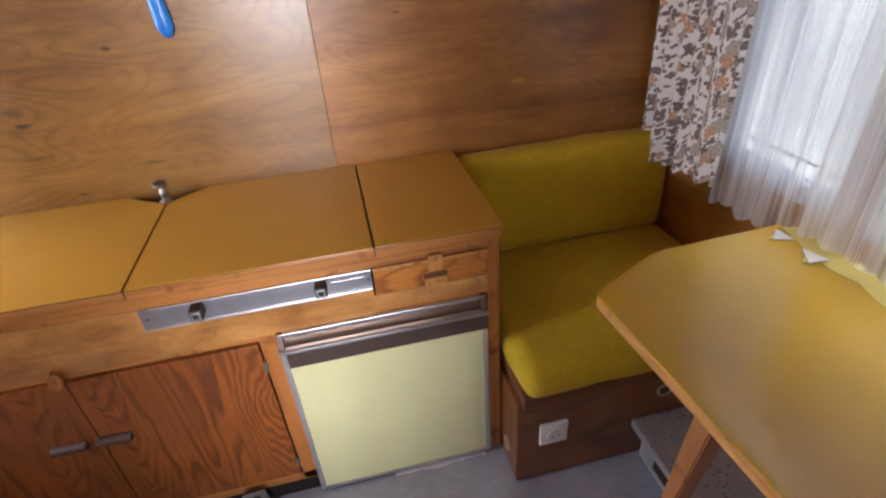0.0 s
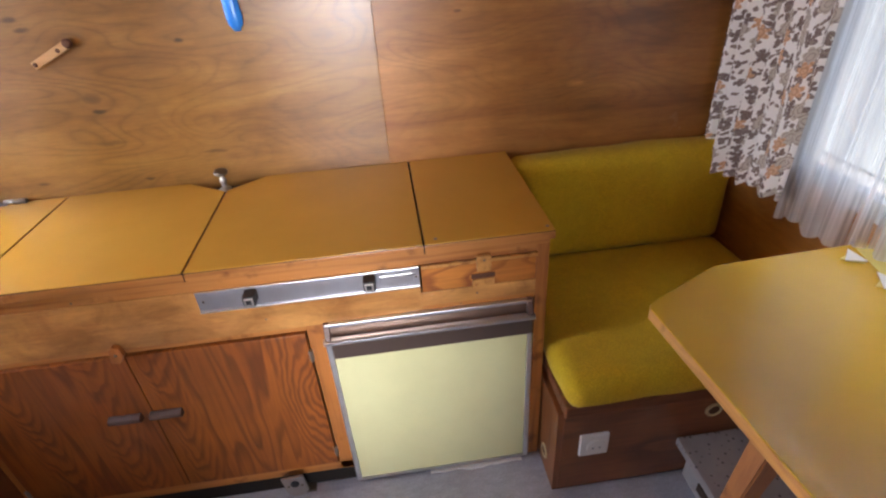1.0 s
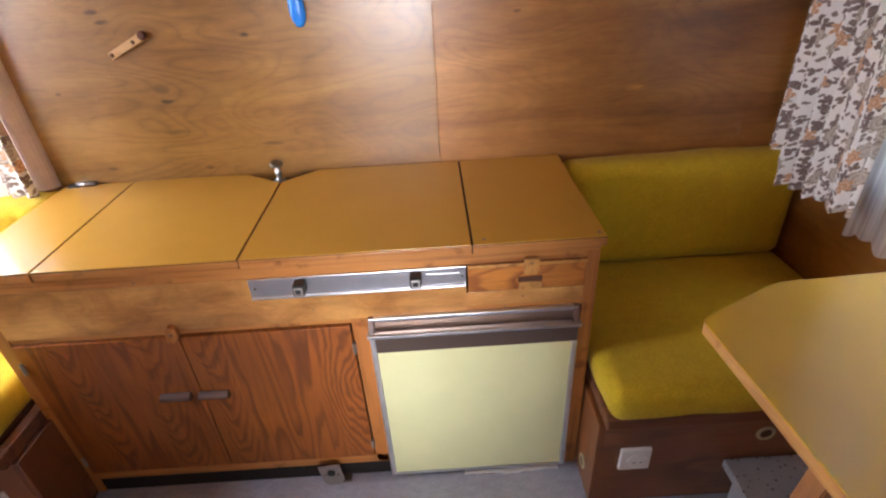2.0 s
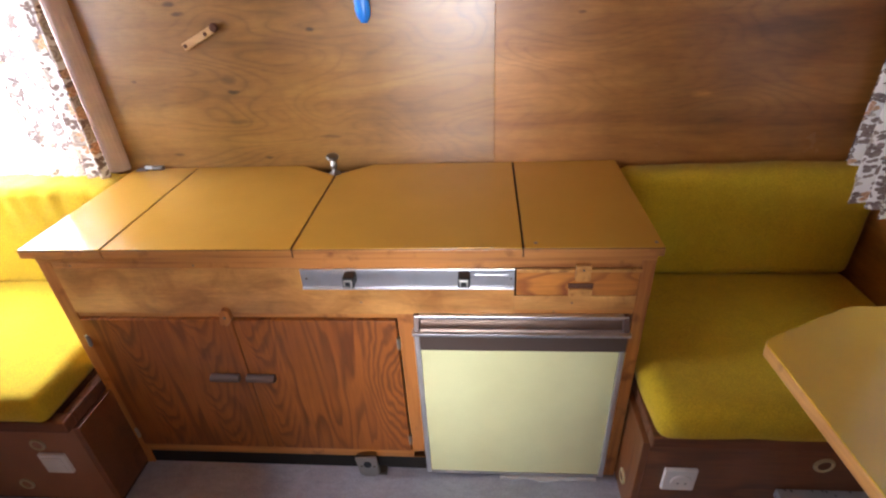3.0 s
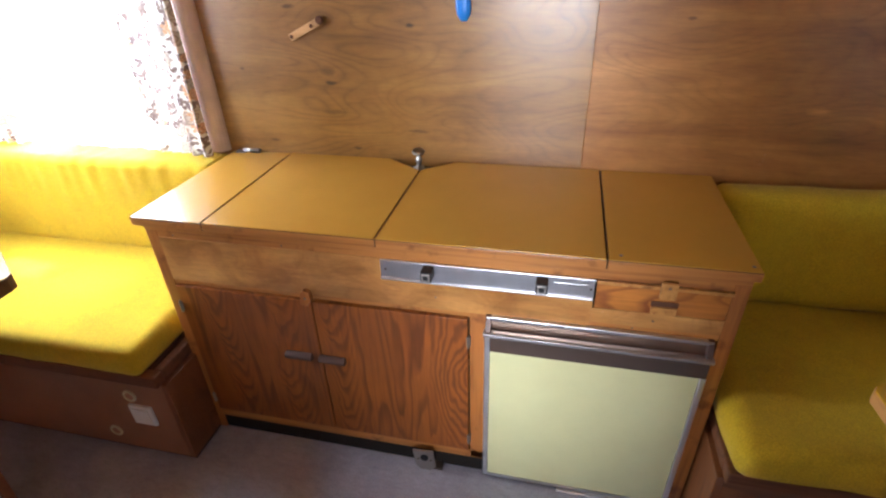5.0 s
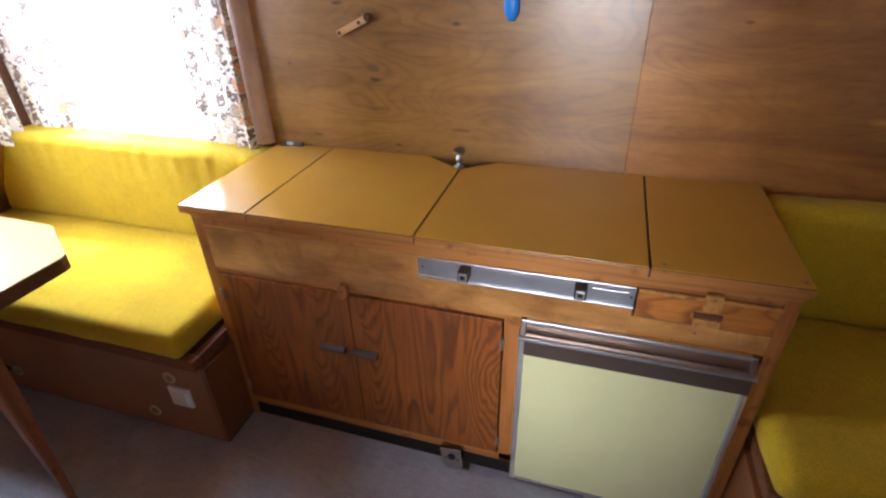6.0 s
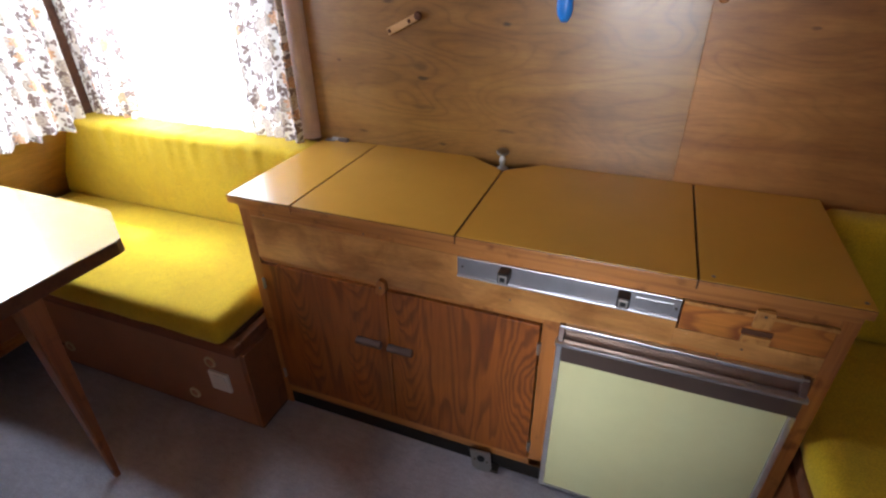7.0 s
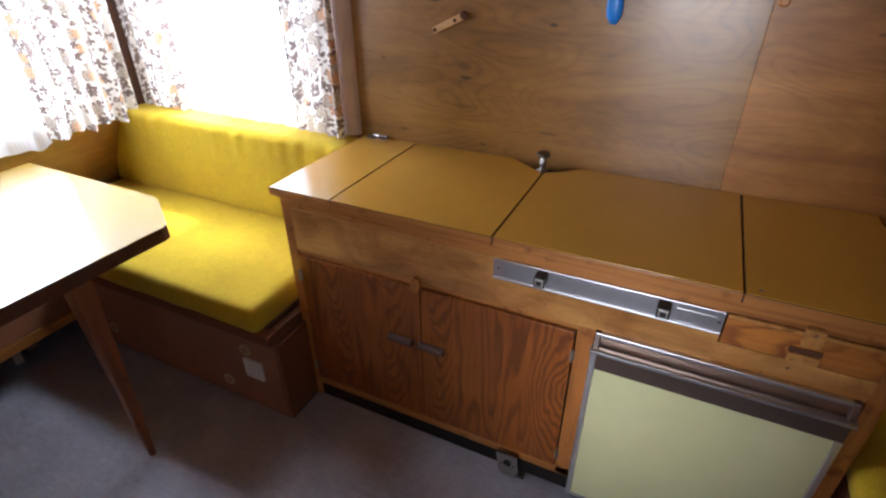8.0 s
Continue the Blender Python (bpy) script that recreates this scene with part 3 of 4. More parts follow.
def drape(a, b, z_top, z_bottom, folds, depth, seed, fullness=1.6, rows=26, lift=0.0, gather=0.0):
    """Hanging cloth from plan point a to b: pleats that open downward, an uneven hem, and cloth coordinates that follow it."""
    bm = bmesh.new()
    uv = bm.loops.layers.uv.new("UVMap")
    a, b = Vector(a), Vector(b)
    along = (b - a).normalized()
    side = Vector((-along.y, along.x))
    length = (b - a).length
    cols = int(folds * 14)
    rng = random.Random(seed)
    ph = [rng.uniform(0, 6.28) for _ in range(4)]
    grid = []
    for j in range(rows + 1):
        v = j / rows
        row = []
        for i in range(cols + 1):
            s = i / cols
            amp = depth * (0.55 + 0.45 * v) * (0.75 + 0.4 * math.sin(3.1 * s * folds / 3 + ph[0]))
            angle = 2 * math.pi * folds * s + 0.9 * math.sin(2 * math.pi * s * folds / 3.7 + ph[1]) + 0.35 * math.sin(2.2 * v + ph[2])
            off = amp * (math.sin(angle) + 0.25 * math.sin(2 * angle + ph[3]))
            shift = 0.25 * depth * math.cos(angle)
            pos = a + along * (length * s * (1 - gather * (1 - v)) + shift) + side * off
            hem = lift * s + 0.008 * math.sin(angle * 0.5 + ph[1]) + 0.005 * math.sin(angle + ph[2])
            z = z_top + (z_bottom + hem - z_top) * v
            row.append(bm.verts.new((pos.x, pos.y, z)))
        grid.append(row)
    for j in range(rows):
        for i in range(cols):
            f = bm.faces.new((grid[j][i], grid[j][i + 1], grid[j + 1][i + 1], grid[j + 1][i]))
            f.smooth = True
            for lp, (ii, jj) in zip(f.loops, ((i, j), (i + 1, j), (i + 1, j + 1), (i, j + 1))):
                lp[uv].uv = (ii / cols * length * fullness + seed, (z_top - z_bottom) * (1 - jj / rows))
    return bm


def wall_with_openings(axis, at0, at1, u0, u1, z0, z1, openings, bm=None):
    """A thick wall across axis, built of blocks round its openings (u0, u1, z0, z1)."""
    bm = bm or bmesh.new()

    def block(ua, ub, za, zb):
        if ub - ua < 1e-4 or zb - za < 1e-4:
            return
        if axis == 1:
            box(ua, ub, at0, at1, za, zb, 0, bm)
        else:
            box(at0, at1, ua, ub, za, zb, 0, bm)
    cur = u0
    for a, b, c, d in sorted(openings):
        block(cur, a, z0, z1)
        block(a, b, z0, c)
        block(a, b, d, z1)
        cur = b
    block(cur, u1, z0, z1)
    return bm

# ---- the large structure ----
XW, XE, YS, ZC = -1.86, 1.46, -2.12, 1.92

floor = mesh_object("floor", box(-2.12, 1.50, YS - 0.08, 0.06, -0.04, 0.0, 0), FLOOR)
tagged(floor, "worn grey felt floor covering with scuffs", "floor", kind="structure")
ceiling = mesh_object("ceiling", box(-2.12, 1.50, YS - 0.08, 0.06, ZC, ZC + 0.04, 0), PLY_R)
tagged(ceiling, "varnished plywood ceiling of the caravan", "ceiling", kind="structure")

NWIN = (-1.80, -0.86, 0.79, 1.52)
wall_north = mesh_object("wall_north", wall_with_openings(1, 0.0, 0.06, -2.12, 1.50, 0.0, ZC, [NWIN]), PLY_R)
tagged(wall_north, "caravan long wall lined with varnished plywood sheets", "wall", kind="structure")
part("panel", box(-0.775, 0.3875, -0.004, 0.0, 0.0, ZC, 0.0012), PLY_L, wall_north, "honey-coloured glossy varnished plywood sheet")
part("panel", box(0.3895, XE, -0.004, 0.0, 0.0, ZC, 0.0012), PLY_R, wall_north, "redder varnished plywood sheet")

EWIN = [(-0.715, -0.27, 0.765, 1.50), (-1.22, -0.745, 0.765, 1.50)]
wall_east = mesh_object("wall_east", wall_with_openings(0, XE, XE + 0.04, YS, 0.0, 0.0, ZC, EWIN), PLY_R)
tagged(wall_east, "redder varnished plywood end wall with windows", "wall", kind="structure")
WWIN = [(-1.30, -0.16, 0.80, 1.52)]
bm = wall_with_openings(0, XW - 0.04, XW, YS, 0.0, 0.76, ZC, WWIN)
prism([(XW, 0.76), (XW - 0.04, 0.76), (-2.10, 0.42), (-2.10, 0.0), (-2.06, 0.0), (-2.06, 0.43)], 1, YS, 0.0, 0, bm)
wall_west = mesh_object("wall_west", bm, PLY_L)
tagged(wall_west, "orange varnished plywood end wall sloping below the window", "wall", kind="structure")
wall_south = mesh_object("wall_south", wall_with_openings(1, YS - 0.06, YS, -2.12, 1.50, 0.0, ZC, [(-0.05, 0.47, 0.02, 1.82)]), PLY_R)
tagged(wall_south, "plywood wall with the doorway", "wall", kind="structure")

ground = mesh_object("ground", box(-200, 200, -200, 200, -0.62, -0.5, 0), GRASS)
tagged(ground, "pale gravel round the caravan", "ground", kind="structure")
# Self-lit boards outside the windows stand in for the bright outdoors.
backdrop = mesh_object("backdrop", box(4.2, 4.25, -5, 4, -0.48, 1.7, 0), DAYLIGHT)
tagged(backdrop, "glowing board standing in for daylight outside", "backdrop", kind="structure")
backdrop = mesh_object("backdrop", box(-9, 2.0, 3.5, 3.55, -0.48, 1.4, 0), OUTDOOR_GLOW)
tagged(backdrop, "glowing board standing in for bright outdoors at the window", "backdrop", kind="structure")
backdrop = mesh_object("backdrop", box(-6.05, -6.0, -8, 3.4, -0.48, 4.0, 0), OUTDOOR_GLOW)
tagged(backdrop, "glowing board standing in for bright outdoors at the end window", "backdrop", kind="structure")

trim = mesh_object("trim_1", prism([(-0.85, -0.001), (-0.85, -0.010)] + [(-0.795 + 0.038 * math.cos(a * math.pi / 10), -0.001 - 0.036 * math.sin(a * math.pi / 10)) for a in range(9, -1, -1)], 2, 0.80, ZC, 0), PINK_TRIM)
tagged(trim, "beige-pink edging strip beside the window", "trim", kind="structure")


def window(name, axis, at, u0, u1, z0, z1, label, bar=0.035):
    """A frame of four bars round a pane, set in an opening."""
    w = thing(name, label, "window", kind="structure")

    def bar_box(ua, ub, za, zb):
        return box(ua, ub, at - 0.015, at + 0.02, za, zb, 0.004) if axis == 1 else box(at - 0.02, at + 0.02, ua, ub, za, zb, 0.004)
    part("window_frame", bar_box(u0, u1, z0, z0 + bar), WHITE_PAINT, w)
    part("window_frame", bar_box(u0, u1, z1 - bar, z1), WHITE_PAINT, w)
    part("window_frame", bar_box(u0, u0 + bar, z0 + bar, z1 - bar), WHITE_PAINT, w)
    part("window_frame", bar_box(u1 - bar, u1, z0 + bar, z1 - bar), WHITE_PAINT, w)
    a, b, c, d = u0 + bar, u1 - bar, z0 + bar, z1 - bar
    pane = part("pane", box(a, b, at + 0.004, at + 0.008, c, d, 0) if axis == 1 else box(at + 0.004, at + 0.008, a, b, c, d, 0), GLASS, w)
    pane.visible_shadow = False
    return w


window("window_1", 1, 0.03, *NWIN, "bright white-framed window behind the tan bench")
w1 = bpy.data.objects["window_1"]
# White strip added; the window foot's overexposed brightness is put into its colour.
part("sill_glare_strip", box(-1.80, -0.86, -0.010, 0.014, 0.786, 0.796, 0.002), WHITE_PAINT, w1, "white strip for the overexposed window foot")
window("window_2", 0, XE + 0.02, *EWIN[0], "white-framed window in the end wall", 0.05)
window("window_3", 0, XE + 0.02, *EWIN[1], "white-framed window in the end wall", 0.05)
window("window_4", 0, XW - 0.02, *WWIN[0], "bright white-framed window in the end wall")

# Dark strip added so the unlit corner's shade sits in its colour.
corner = mesh_object("trim_2", prism([(-1.859, -0.001), (-1.800, -0.001), (-1.800, -0.012), (-1.838, -0.030), (-1.846, -0.085), (-1.859, -0.085)], 2, 0.765, ZC, 0.002), BROWN_DARK)
tagged(corner, "dark strip painted for the unlit corner between the windows", "trim", kind="structure")

# ---- kitchen cabinet ----
YF = -0.485
cab = thing("kitchen_cabinet", "varnished pine and plywood kitchen cabinet with two doors", "cabinet")
part("side_panel", box(-0.722, -0.704, YF + 0.018, -0.006, 0.0, 0.774, 0.001), PLY_FRONT, cab)
part("side_panel", box(0.717, 0.735, YF + 0.018, -0.006, 0.0, 0.774, 0.001), PINE_Z, cab)
part("stile", box(-0.722, -0.688, YF, YF + 0.018, 0.0, 0.757, 0.002), PINE_Z, cab)
part("stile", box(0.143, 0.184, YF, YF + 0.018, 0.062, 0.618, 0.002), PINE_Z, cab)
part("stile", box(0.704, 0.735, YF, YF + 0.018, 0.0, 0.757, 0.002), PINE_Z, cab)
part("rail", box(-0.722, 0.735, YF - 0.001, YF + 0.018, 0.757, 0.7715, 0.002), PINE_X, cab)
part("rail", box(-0.688, 0.704, YF + 0.001, YF + 0.018, 0.738, 0.757, 0.001), PINE_X, cab)
part("fascia", box(-0.688, 0.426, YF - 0.001, YF + 0.018, 0.604, 0.738, 0.001), PLY_FRONT, cab, "blotchy varnished plywood fascia")
part("fascia_strip", box(0.426, 0.704, YF - 0.001, YF + 0.018, 0.620, 0.660, 0.001), PLY_FRONT, cab)
part("rail", box(0.188, 0.704, YF + 0.002, YF + 0.02, 0.604, 0.6195, 0.001), PINE_X, cab)
part("rail", box(-0.688, 0.143, YF + 0.003, YF + 0.018, 0.588, 0.604, 0.002), PINE_X, cab)
part("rail", box(-0.688, 0.188, YF, YF + 0.018, 0.060, 0.0925, 0.002), PINE_X, cab)
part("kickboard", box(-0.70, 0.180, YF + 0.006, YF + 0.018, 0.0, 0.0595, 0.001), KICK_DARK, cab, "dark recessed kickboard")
part("back_panel", box(-0.70, 0.714, -0.012, -0.006, 0.0, 0.77, 0), DARK_JOINT, cab)


def cupboard_door(x0, x1, hx0, hx1, hinge_x):
    d = part("door", box(x0, x1, YF - 0.006, YF + 0.012, 0.096, 0.585, 0.002), FIR, cab, "stained plywood door with bold flame grain")
    hz = 0.392
    h = prism([(YF - 0.006, hz - 0.012), (YF - 0.022, hz - 0.009), (YF - 0.026, hz - 0.002), (YF - 0.023, hz + 0.005), (YF - 0.014, hz + 0.010), (YF - 0.006, hz + 0.010)], 0, hx0, hx1, 0.002)
    part("handle", h, BROWN_HANDLE, d, "dark brown wooden bar handle")
    for z in (0.15, 0.515):
        b = box(hinge_x - 0.005, hinge_x + 0.005, YF - 0.009, YF + 0.001, z - 0.016, z + 0.016, 0.002)
        lathe([(0.0035, -0.018), (0.0035, 0.018)], (hinge_x, YF - 0.009, z), (0, 0, 1), 10, b)
        part("hinge", b, ZINC, d, "small metal hinge")


BROWN_HANDLE = pine_material("brown_handle_wood", (0.075, 0.032, 0.02), (0.04, 0.018, 0.012), 0, 0.65, 0.0)
cupboard_door(-0.686, -0.2785, -0.383, -0.303, -0.687)
cupboard_door(-0.2755, 0.139, -0.282, -0.204, 0.141)

latch = prism([(-0.302, 0.583), (-0.296, 0.618), (-0.287, 0.628), (-0.272, 0.622), (-0.268, 0.600), (-0.283, 0.578)], 1, YF - 0.020, YF - 0.006, 0.002)
part("turn_button", latch, PINE_Z, cab, "small wooden turn button")
part("screw", lathe([(0.004, 0), (0.003, 0.002)], (-0.284, YF - 0.020, 0.604), (0, -1, 0), 12), DARK_METAL, cab)

drawer_front = part("drawer_front", box(0.430, 0.703, YF - 0.002, YF + 0.014, 0.662, 0.728, 0.0015), FIR_ROW, cab, "orange pine drawer front")
# Raised dark strip; the slot's inner shade is put into its colour.
part("finger_slot", box(0.547, 0.604, YF - 0.0045, YF - 0.001, 0.684, 0.697, 0.001), BROWN_DARK, drawer_front, "dark raised strip for the shaded finger slot")
part("slot_block", box(0.549, 0.602, YF - 0.009, YF - 0.001, 0.664, 0.684, 0.002), PINE_EDGE, drawer_front)
part("turn_button", box(0.559, 0.593, YF - 0.017, YF - 0.005, 0.711, 0.752, 0.003), PINE_EDGE, drawer_front, "pale wooden turn button")
part("screw", lathe([(0.003, 0), (0.0025, 0.0015)], (0.576, YF - 0.017, 0.742), (0, -1, 0), 10), DARK_METAL, drawer_front)
part("batten", box(0.430, 0.706, YF - 0.006, YF + 0.001, 0.729, 0.737, 0.001), PINE_EDGE, cab, "thin pale batten")

for x, z in ((0.060, 0.640), (0.330, 0.6115), (0.520, 0.6115), (-0.640, 0.7475), (-0.330, 0.7475), (0.560, 0.640)):
    part("nail", lathe([(0.0028, 0), (0.0022, 0.0012)], (x, YF - 0.001 if z > 0.62 else YF + 0.002, z), (0, -1, 0), 10), DARK_METAL, cab)

# ---- worktop ----
top = thing("worktop", "mustard laminate worktop with two lift-up lids", "worktop")
J1, J2, J3, G = -0.535, -0.077, 0.442, 0.0016
YB, YT = -0.006, -0.50
outlines = [
    [(-0.742, YT), (J1 - G, YT), (J1 - G, YB), (-0.742, YB)],
    [(J1 + G, YT), (J2 - G, YT), (J2 - G, -0.086), (-0.195, YB), (J1 + G, YB)],
    [(J2 + G, YT), (J3 - G, YT), (J3 - G, YB), (0.022, YB), (J2 + G, -0.082)],
    [(J3 + G, YT), (0.742, YT), (0.742, YB), (J3 + G, YB)]]
for o, lab in zip(outlines, ("fixed end panel", "lift-up sink lid with cut corner", "lift-up stove lid with cut corner", "fixed end panel")):
    core = part("lid" if "lid" in lab else "end_panel", prism(o, 2, 0.7765, 0.7962, 0.0015), PINE_X, top, "pine-edged " + lab)
    c = (sum(u for u, v in o) / len(o), sum(v for u, v in o) / len(o))
    inset = [(u + (0.0012 if u < c[0] else -0.0012), v + (0.0012 if v < c[1] else -0.0015)) for u, v in o]
    part("glue_line", prism([(u + (0.0004 if u < c[0] else -0.0004), v + (0.0004 if v < c[1] else -0.0004)) for u, v in o], 2, 0.7962, 0.7975), DARK_JOINT, core, "thin dark edge line")
    part("laminate", prism(inset, 2, 0.7975, 0.8000, 0.0006), LAMINATE, core, "mustard yellow laminate sheet")
for j in (J1, J2, J3):
    part("joint_strip", box(j - 0.006, j + 0.006, YT + 0.003, -0.09 if j == J2 else YB, 0.775, 0.7945, 0), DARK_JOINT, top, "dark joint between the lids")
for x in (0.470, 0.728):
    part("screw", lathe([(0.0045, 0), (0.0045, 0.0006), (0.003, 0.001)], (x, -0.479, 0.7998), (0, 0, 1), 12), DARK_METAL, top)

# ---- stove controls ----
panel = thing("stove_control_panel", "brushed aluminium stove control strip with two black knobs", "control panel")
part("plate", box(-0.073, 0.426, YF - 0.006, YF - 0.001, 0.688, 0.738, 0.0015), ALU, panel)
part("embossed_field", box(0.335, 0.412, YF - 0.0075, YF - 0.005, 0.702, 0.724, 0.001), ALU, panel)
part("lip", box(-0.073, 0.426, YF - 0.011, YF - 0.0055, 0.684, 0.690, 0.002), ALU, panel)
for x in (-0.060, 0.418):
    part("screw", lathe([(0.003, 0), (0.0025, 0.0015)], (x, YF - 0.006, 0.713), (0, -1, 0), 12), DARK_METAL, panel)
for x in (0.048, 0.311):
    k = part("knob", box(x - 0.0135, x + 0.0135, YF - 0.040, YF - 0.006, 0.708, 0.735, 0.004), BLACK, panel, "black square knob")
    part("knob_face", box(x - 0.010, x + 0.010, YF - 0.0415, YF - 0.039, 0.7115, 0.7315, 0.001), ZINC, k)
    part("knob_centre", box(x - 0.006, x + 0.006, YF - 0.0425, YF - 0.041, 0.7155, 0.7275, 0.001), BLACK, k)

BRACKET_BROWN = plain_material("brown_handle_bracket", (0.12, 0.06, 0.045), 0.4)

# ---- refrigerator ----
fr = thing("refrigerator", "small built-in refrigerator with cream door and aluminium trim", "refrigerator")
FX0, FX1 = 0.183, 0.698
part("body", box(FX0 + 0.006, FX1 - 0.006, YF + 0.002, -0.03, 0.014, 0.600, 0.003), TAUPE, fr)
door = part("door_panel", box(FX0 + 0.014, FX1 - 0.014, YF - 0.014, YF + 0.001, 0.022, 0.5015, 0.001), CREAM, fr, "plain cream yellow door panel")
part("edge_strip", box(FX0, FX0 + 0.0135, YF - 0.018, YF + 0.001, 0.014, 0.564, 0.003), ALU_UP, fr)
part("edge_strip", box(FX1 - 0.0135, FX1, YF - 0.018, YF + 0.001, 0.014, 0.502, 0.003), ALU_UP, fr)
part("bottom_strip", box(FX0 + 0.0135, FX1 - 0.0135, YF - 0.017, YF + 0.001, 0.012, 0.0215, 0.002), ALU, fr)
part("header_strip", box(FX0 + 0.0135, FX1 - 0.001, YF - 0.017, YF + 0.001, 0.5025, 0.556, 0.001), TAUPE, fr, "dark taupe header strip")
part("handle_edge", prism([(YF - 0.030, 0.558), (YF - 0.022, 0.555), (YF + 0.001, 0.5565), (YF + 0.001, 0.561), (YF - 0.022, 0.568), (YF - 0.030, 0.566)], 0, FX0 - 0.002, FX1 + 0.002, 0.001), ALU, fr, "bright aluminium handle edge")
part("handle_hollow", box(FX0 + 0.012, FX1 - 0.012, YF - 0.004, YF + 0.0015, 0.561, 0.597, 0.001), TAUPE_LIGHT, fr)
part("top_strip", box(FX0 + 0.004, FX1 - 0.004, YF - 0.012, YF + 0.001, 0.597, 0.607, 0.002), ALU, fr)
for x in (FX0 + 0.002, FX1 - 0.016):
    part("handle_bracket", prism([(YF - 0.024, 0.567), (YF + 0.001, 0.567), (YF + 0.001, 0.608), (YF - 0.010, 0.608)], 0, x, x + 0.014, 0.002), BRACKET_BROWN, fr)
for x in (0.53, 0.60):
    part("foot", lathe([(0.016, 0), (0.016, 0.007), (0.011, 0.012)], (x, YF + 0.012, 0.0), (0, 0, 1), 16), WHITE, fr)

# torn sealing strip along the foot of the refrigerator
rng = random.Random(4)
low = [(0.40 + 0.02 * i, YF - 0.020 - 0.010 * rng.random()) for i in range(15)]
high = [(u, YF - 0.006 + 0.004 * rng.random()) for u, v in reversed(low)]
seal = mesh_object("sealing_strip", prism(low + high, 2, 0.0005, 0.006, 0.001), WHITE)
tagged(seal, "torn white sealing strip on the floor under the refrigerator", "strip")

# ---- tap and small hardware ----
tap = thing("water_tap", "small chrome tap with dark round head", "tap")
part("stem", lathe([(0.017, 0.0), (0.017, 0.004), (0.008, 0.008), (0.0075, 0.022), (0.010, 0.026), (0.009, 0.034), (0.006, 0.04), (0.006, 0.05)], (-0.094, -0.034, 0.782), (0, 0, 1), 20), ZINC, tap, smooth=True)
part("head", lathe([(0.008, 0.0), (0.018, 0.003), (0.0195, 0.008), (0.016, 0.012), (0.005, 0.014)], (-0.094, -0.034, 0.830), (0.05, -0.15, 1), 24), DARK_METAL, tap, "tarnished round head", smooth=True)
well = mesh_object("tap_plate", prism([(-0.205, -0.012), (-0.085, -0.10), (0.03, -0.012)], 2, 0.774, 0.782, 0.001), DARK_JOINT)
tagged(well, "dark plate under the tap between the lids", "plate")

hinge = thing("lid_catch", "small metal catch at the back of the worktop", "catch")
part("leaf", box(-0.727, -0.690, -0.030, -0.008, 0.800, 0.803, 0.001), DARK_METAL, hinge)
part("barrel", lathe([(0.006, 0), (0.006, 0.05)], (-0.700, -0.018, 0.807), (1, 0, 0), 12), ZINC, hinge, smooth=True)
part("tongue", box(-0.676, -0.640, -0.026, -0.012, 0.800, 0.812, 0.003), DARK_METAL, hinge)

fc = thing("floor_catch", "galvanised metal catch plate on the floor by the cabinet", "catch")
part("plate", prism([(-0.027, 0.082), (0.036, 0.088), (0.042, 0.020), (0.026, 0.0), (-0.004, 0.0), (-0.018, 0.012)], 1, -0.512, -0.506, 0.001), ZINC, fc)
part("base", box(-0.014, 0.060, -0.506, YF + 0.005, 0.0, 0.010, 0.002), DARK_METAL, fc)
part("bolt", lathe([(0.012, 0), (0.012, 0.004), (0.006, 0.005)], (0.009, -0.512, 0.058), (0, -1, 0), 16), BLACK, fc)
for x in (-0.010, 0.028):
    part("screw", lathe([(0.004, 0), (0.003, 0.002)], (x, -0.512, 0.048), (0, -1, 0), 10), DARK_METAL, fc)

# ---- things on the plywood wall ----
PALE_WOOD = pine_material("pale_bare_wood", (0.54, 0.31, 0.13), (0.44, 0.23, 0.09), 0, 0.6, 0.0)
RUST = plain_material("brown_rust", (0.10, 0.035, 0.015), 0.8, 0, 0.4, 60.0)
hk = thing("wall_bracket", "small slanting wooden bracket with rusty metal end", "bracket")
b = box(-0.060, 0.052, -0.014, -0.004, -0.010, 0.010, 0.002)
for v in b.verts:
    v.co = Matrix.Rotation(radians(-25), 3, 'Y') @ v.co + Vector((-0.412, 0, 1.180))
part("arm", b, PALE_WOOD, hk)
part("rusty_end", lathe([(0.011, 0), (0.012, 0.006), (0.008, 0.010)], (-0.366, -0.010, 1.202), (0, -1, 0), 14), RUST, hk, "rusty metal end")
for dx, dz in ((-0.395, 1.187), (-0.460, 1.158)):
    part("screw", lathe([(0.006, 0), (0.004, 0.003)], (dx, -0.0135, dz), (0, -1, 0), 10), RUST, hk)

bh = thing("blue_handle", "blue plastic handle hanging on the wall", "handle")
bl = bmesh.new()
rings = []
for i in range(15):
    f = i / 14
    z = 1.200 + 0.22 * f
    w = 0.0215 * (1 - 0.38 * f) * (math.sin(min(1, f * 6 + 0.12) * math.pi / 2) ** 0.6)
    d = 0.010 * (1 - 0.3 * f) * (math.sin(min(1, f * 6 + 0.12) * math.pi / 2) ** 0.6)
    rings.append([bl.verts.new((0.048 - 0.010 * f + w * math.cos(a * math.pi / 8), -0.022 + d * math.sin(a * math.pi / 8), z)) for a in range(16)])
for a, b in zip(rings, rings[1:]):
    for i in range(16):
        bl.faces.new((a[i], a[(i + 1) % 16], b[(i + 1) % 16], b[i]))
bl.faces.new(rings[0][::-1])
bl.faces.new(rings[-1])
part("grip", bl, BLUE, bh, smooth=True)
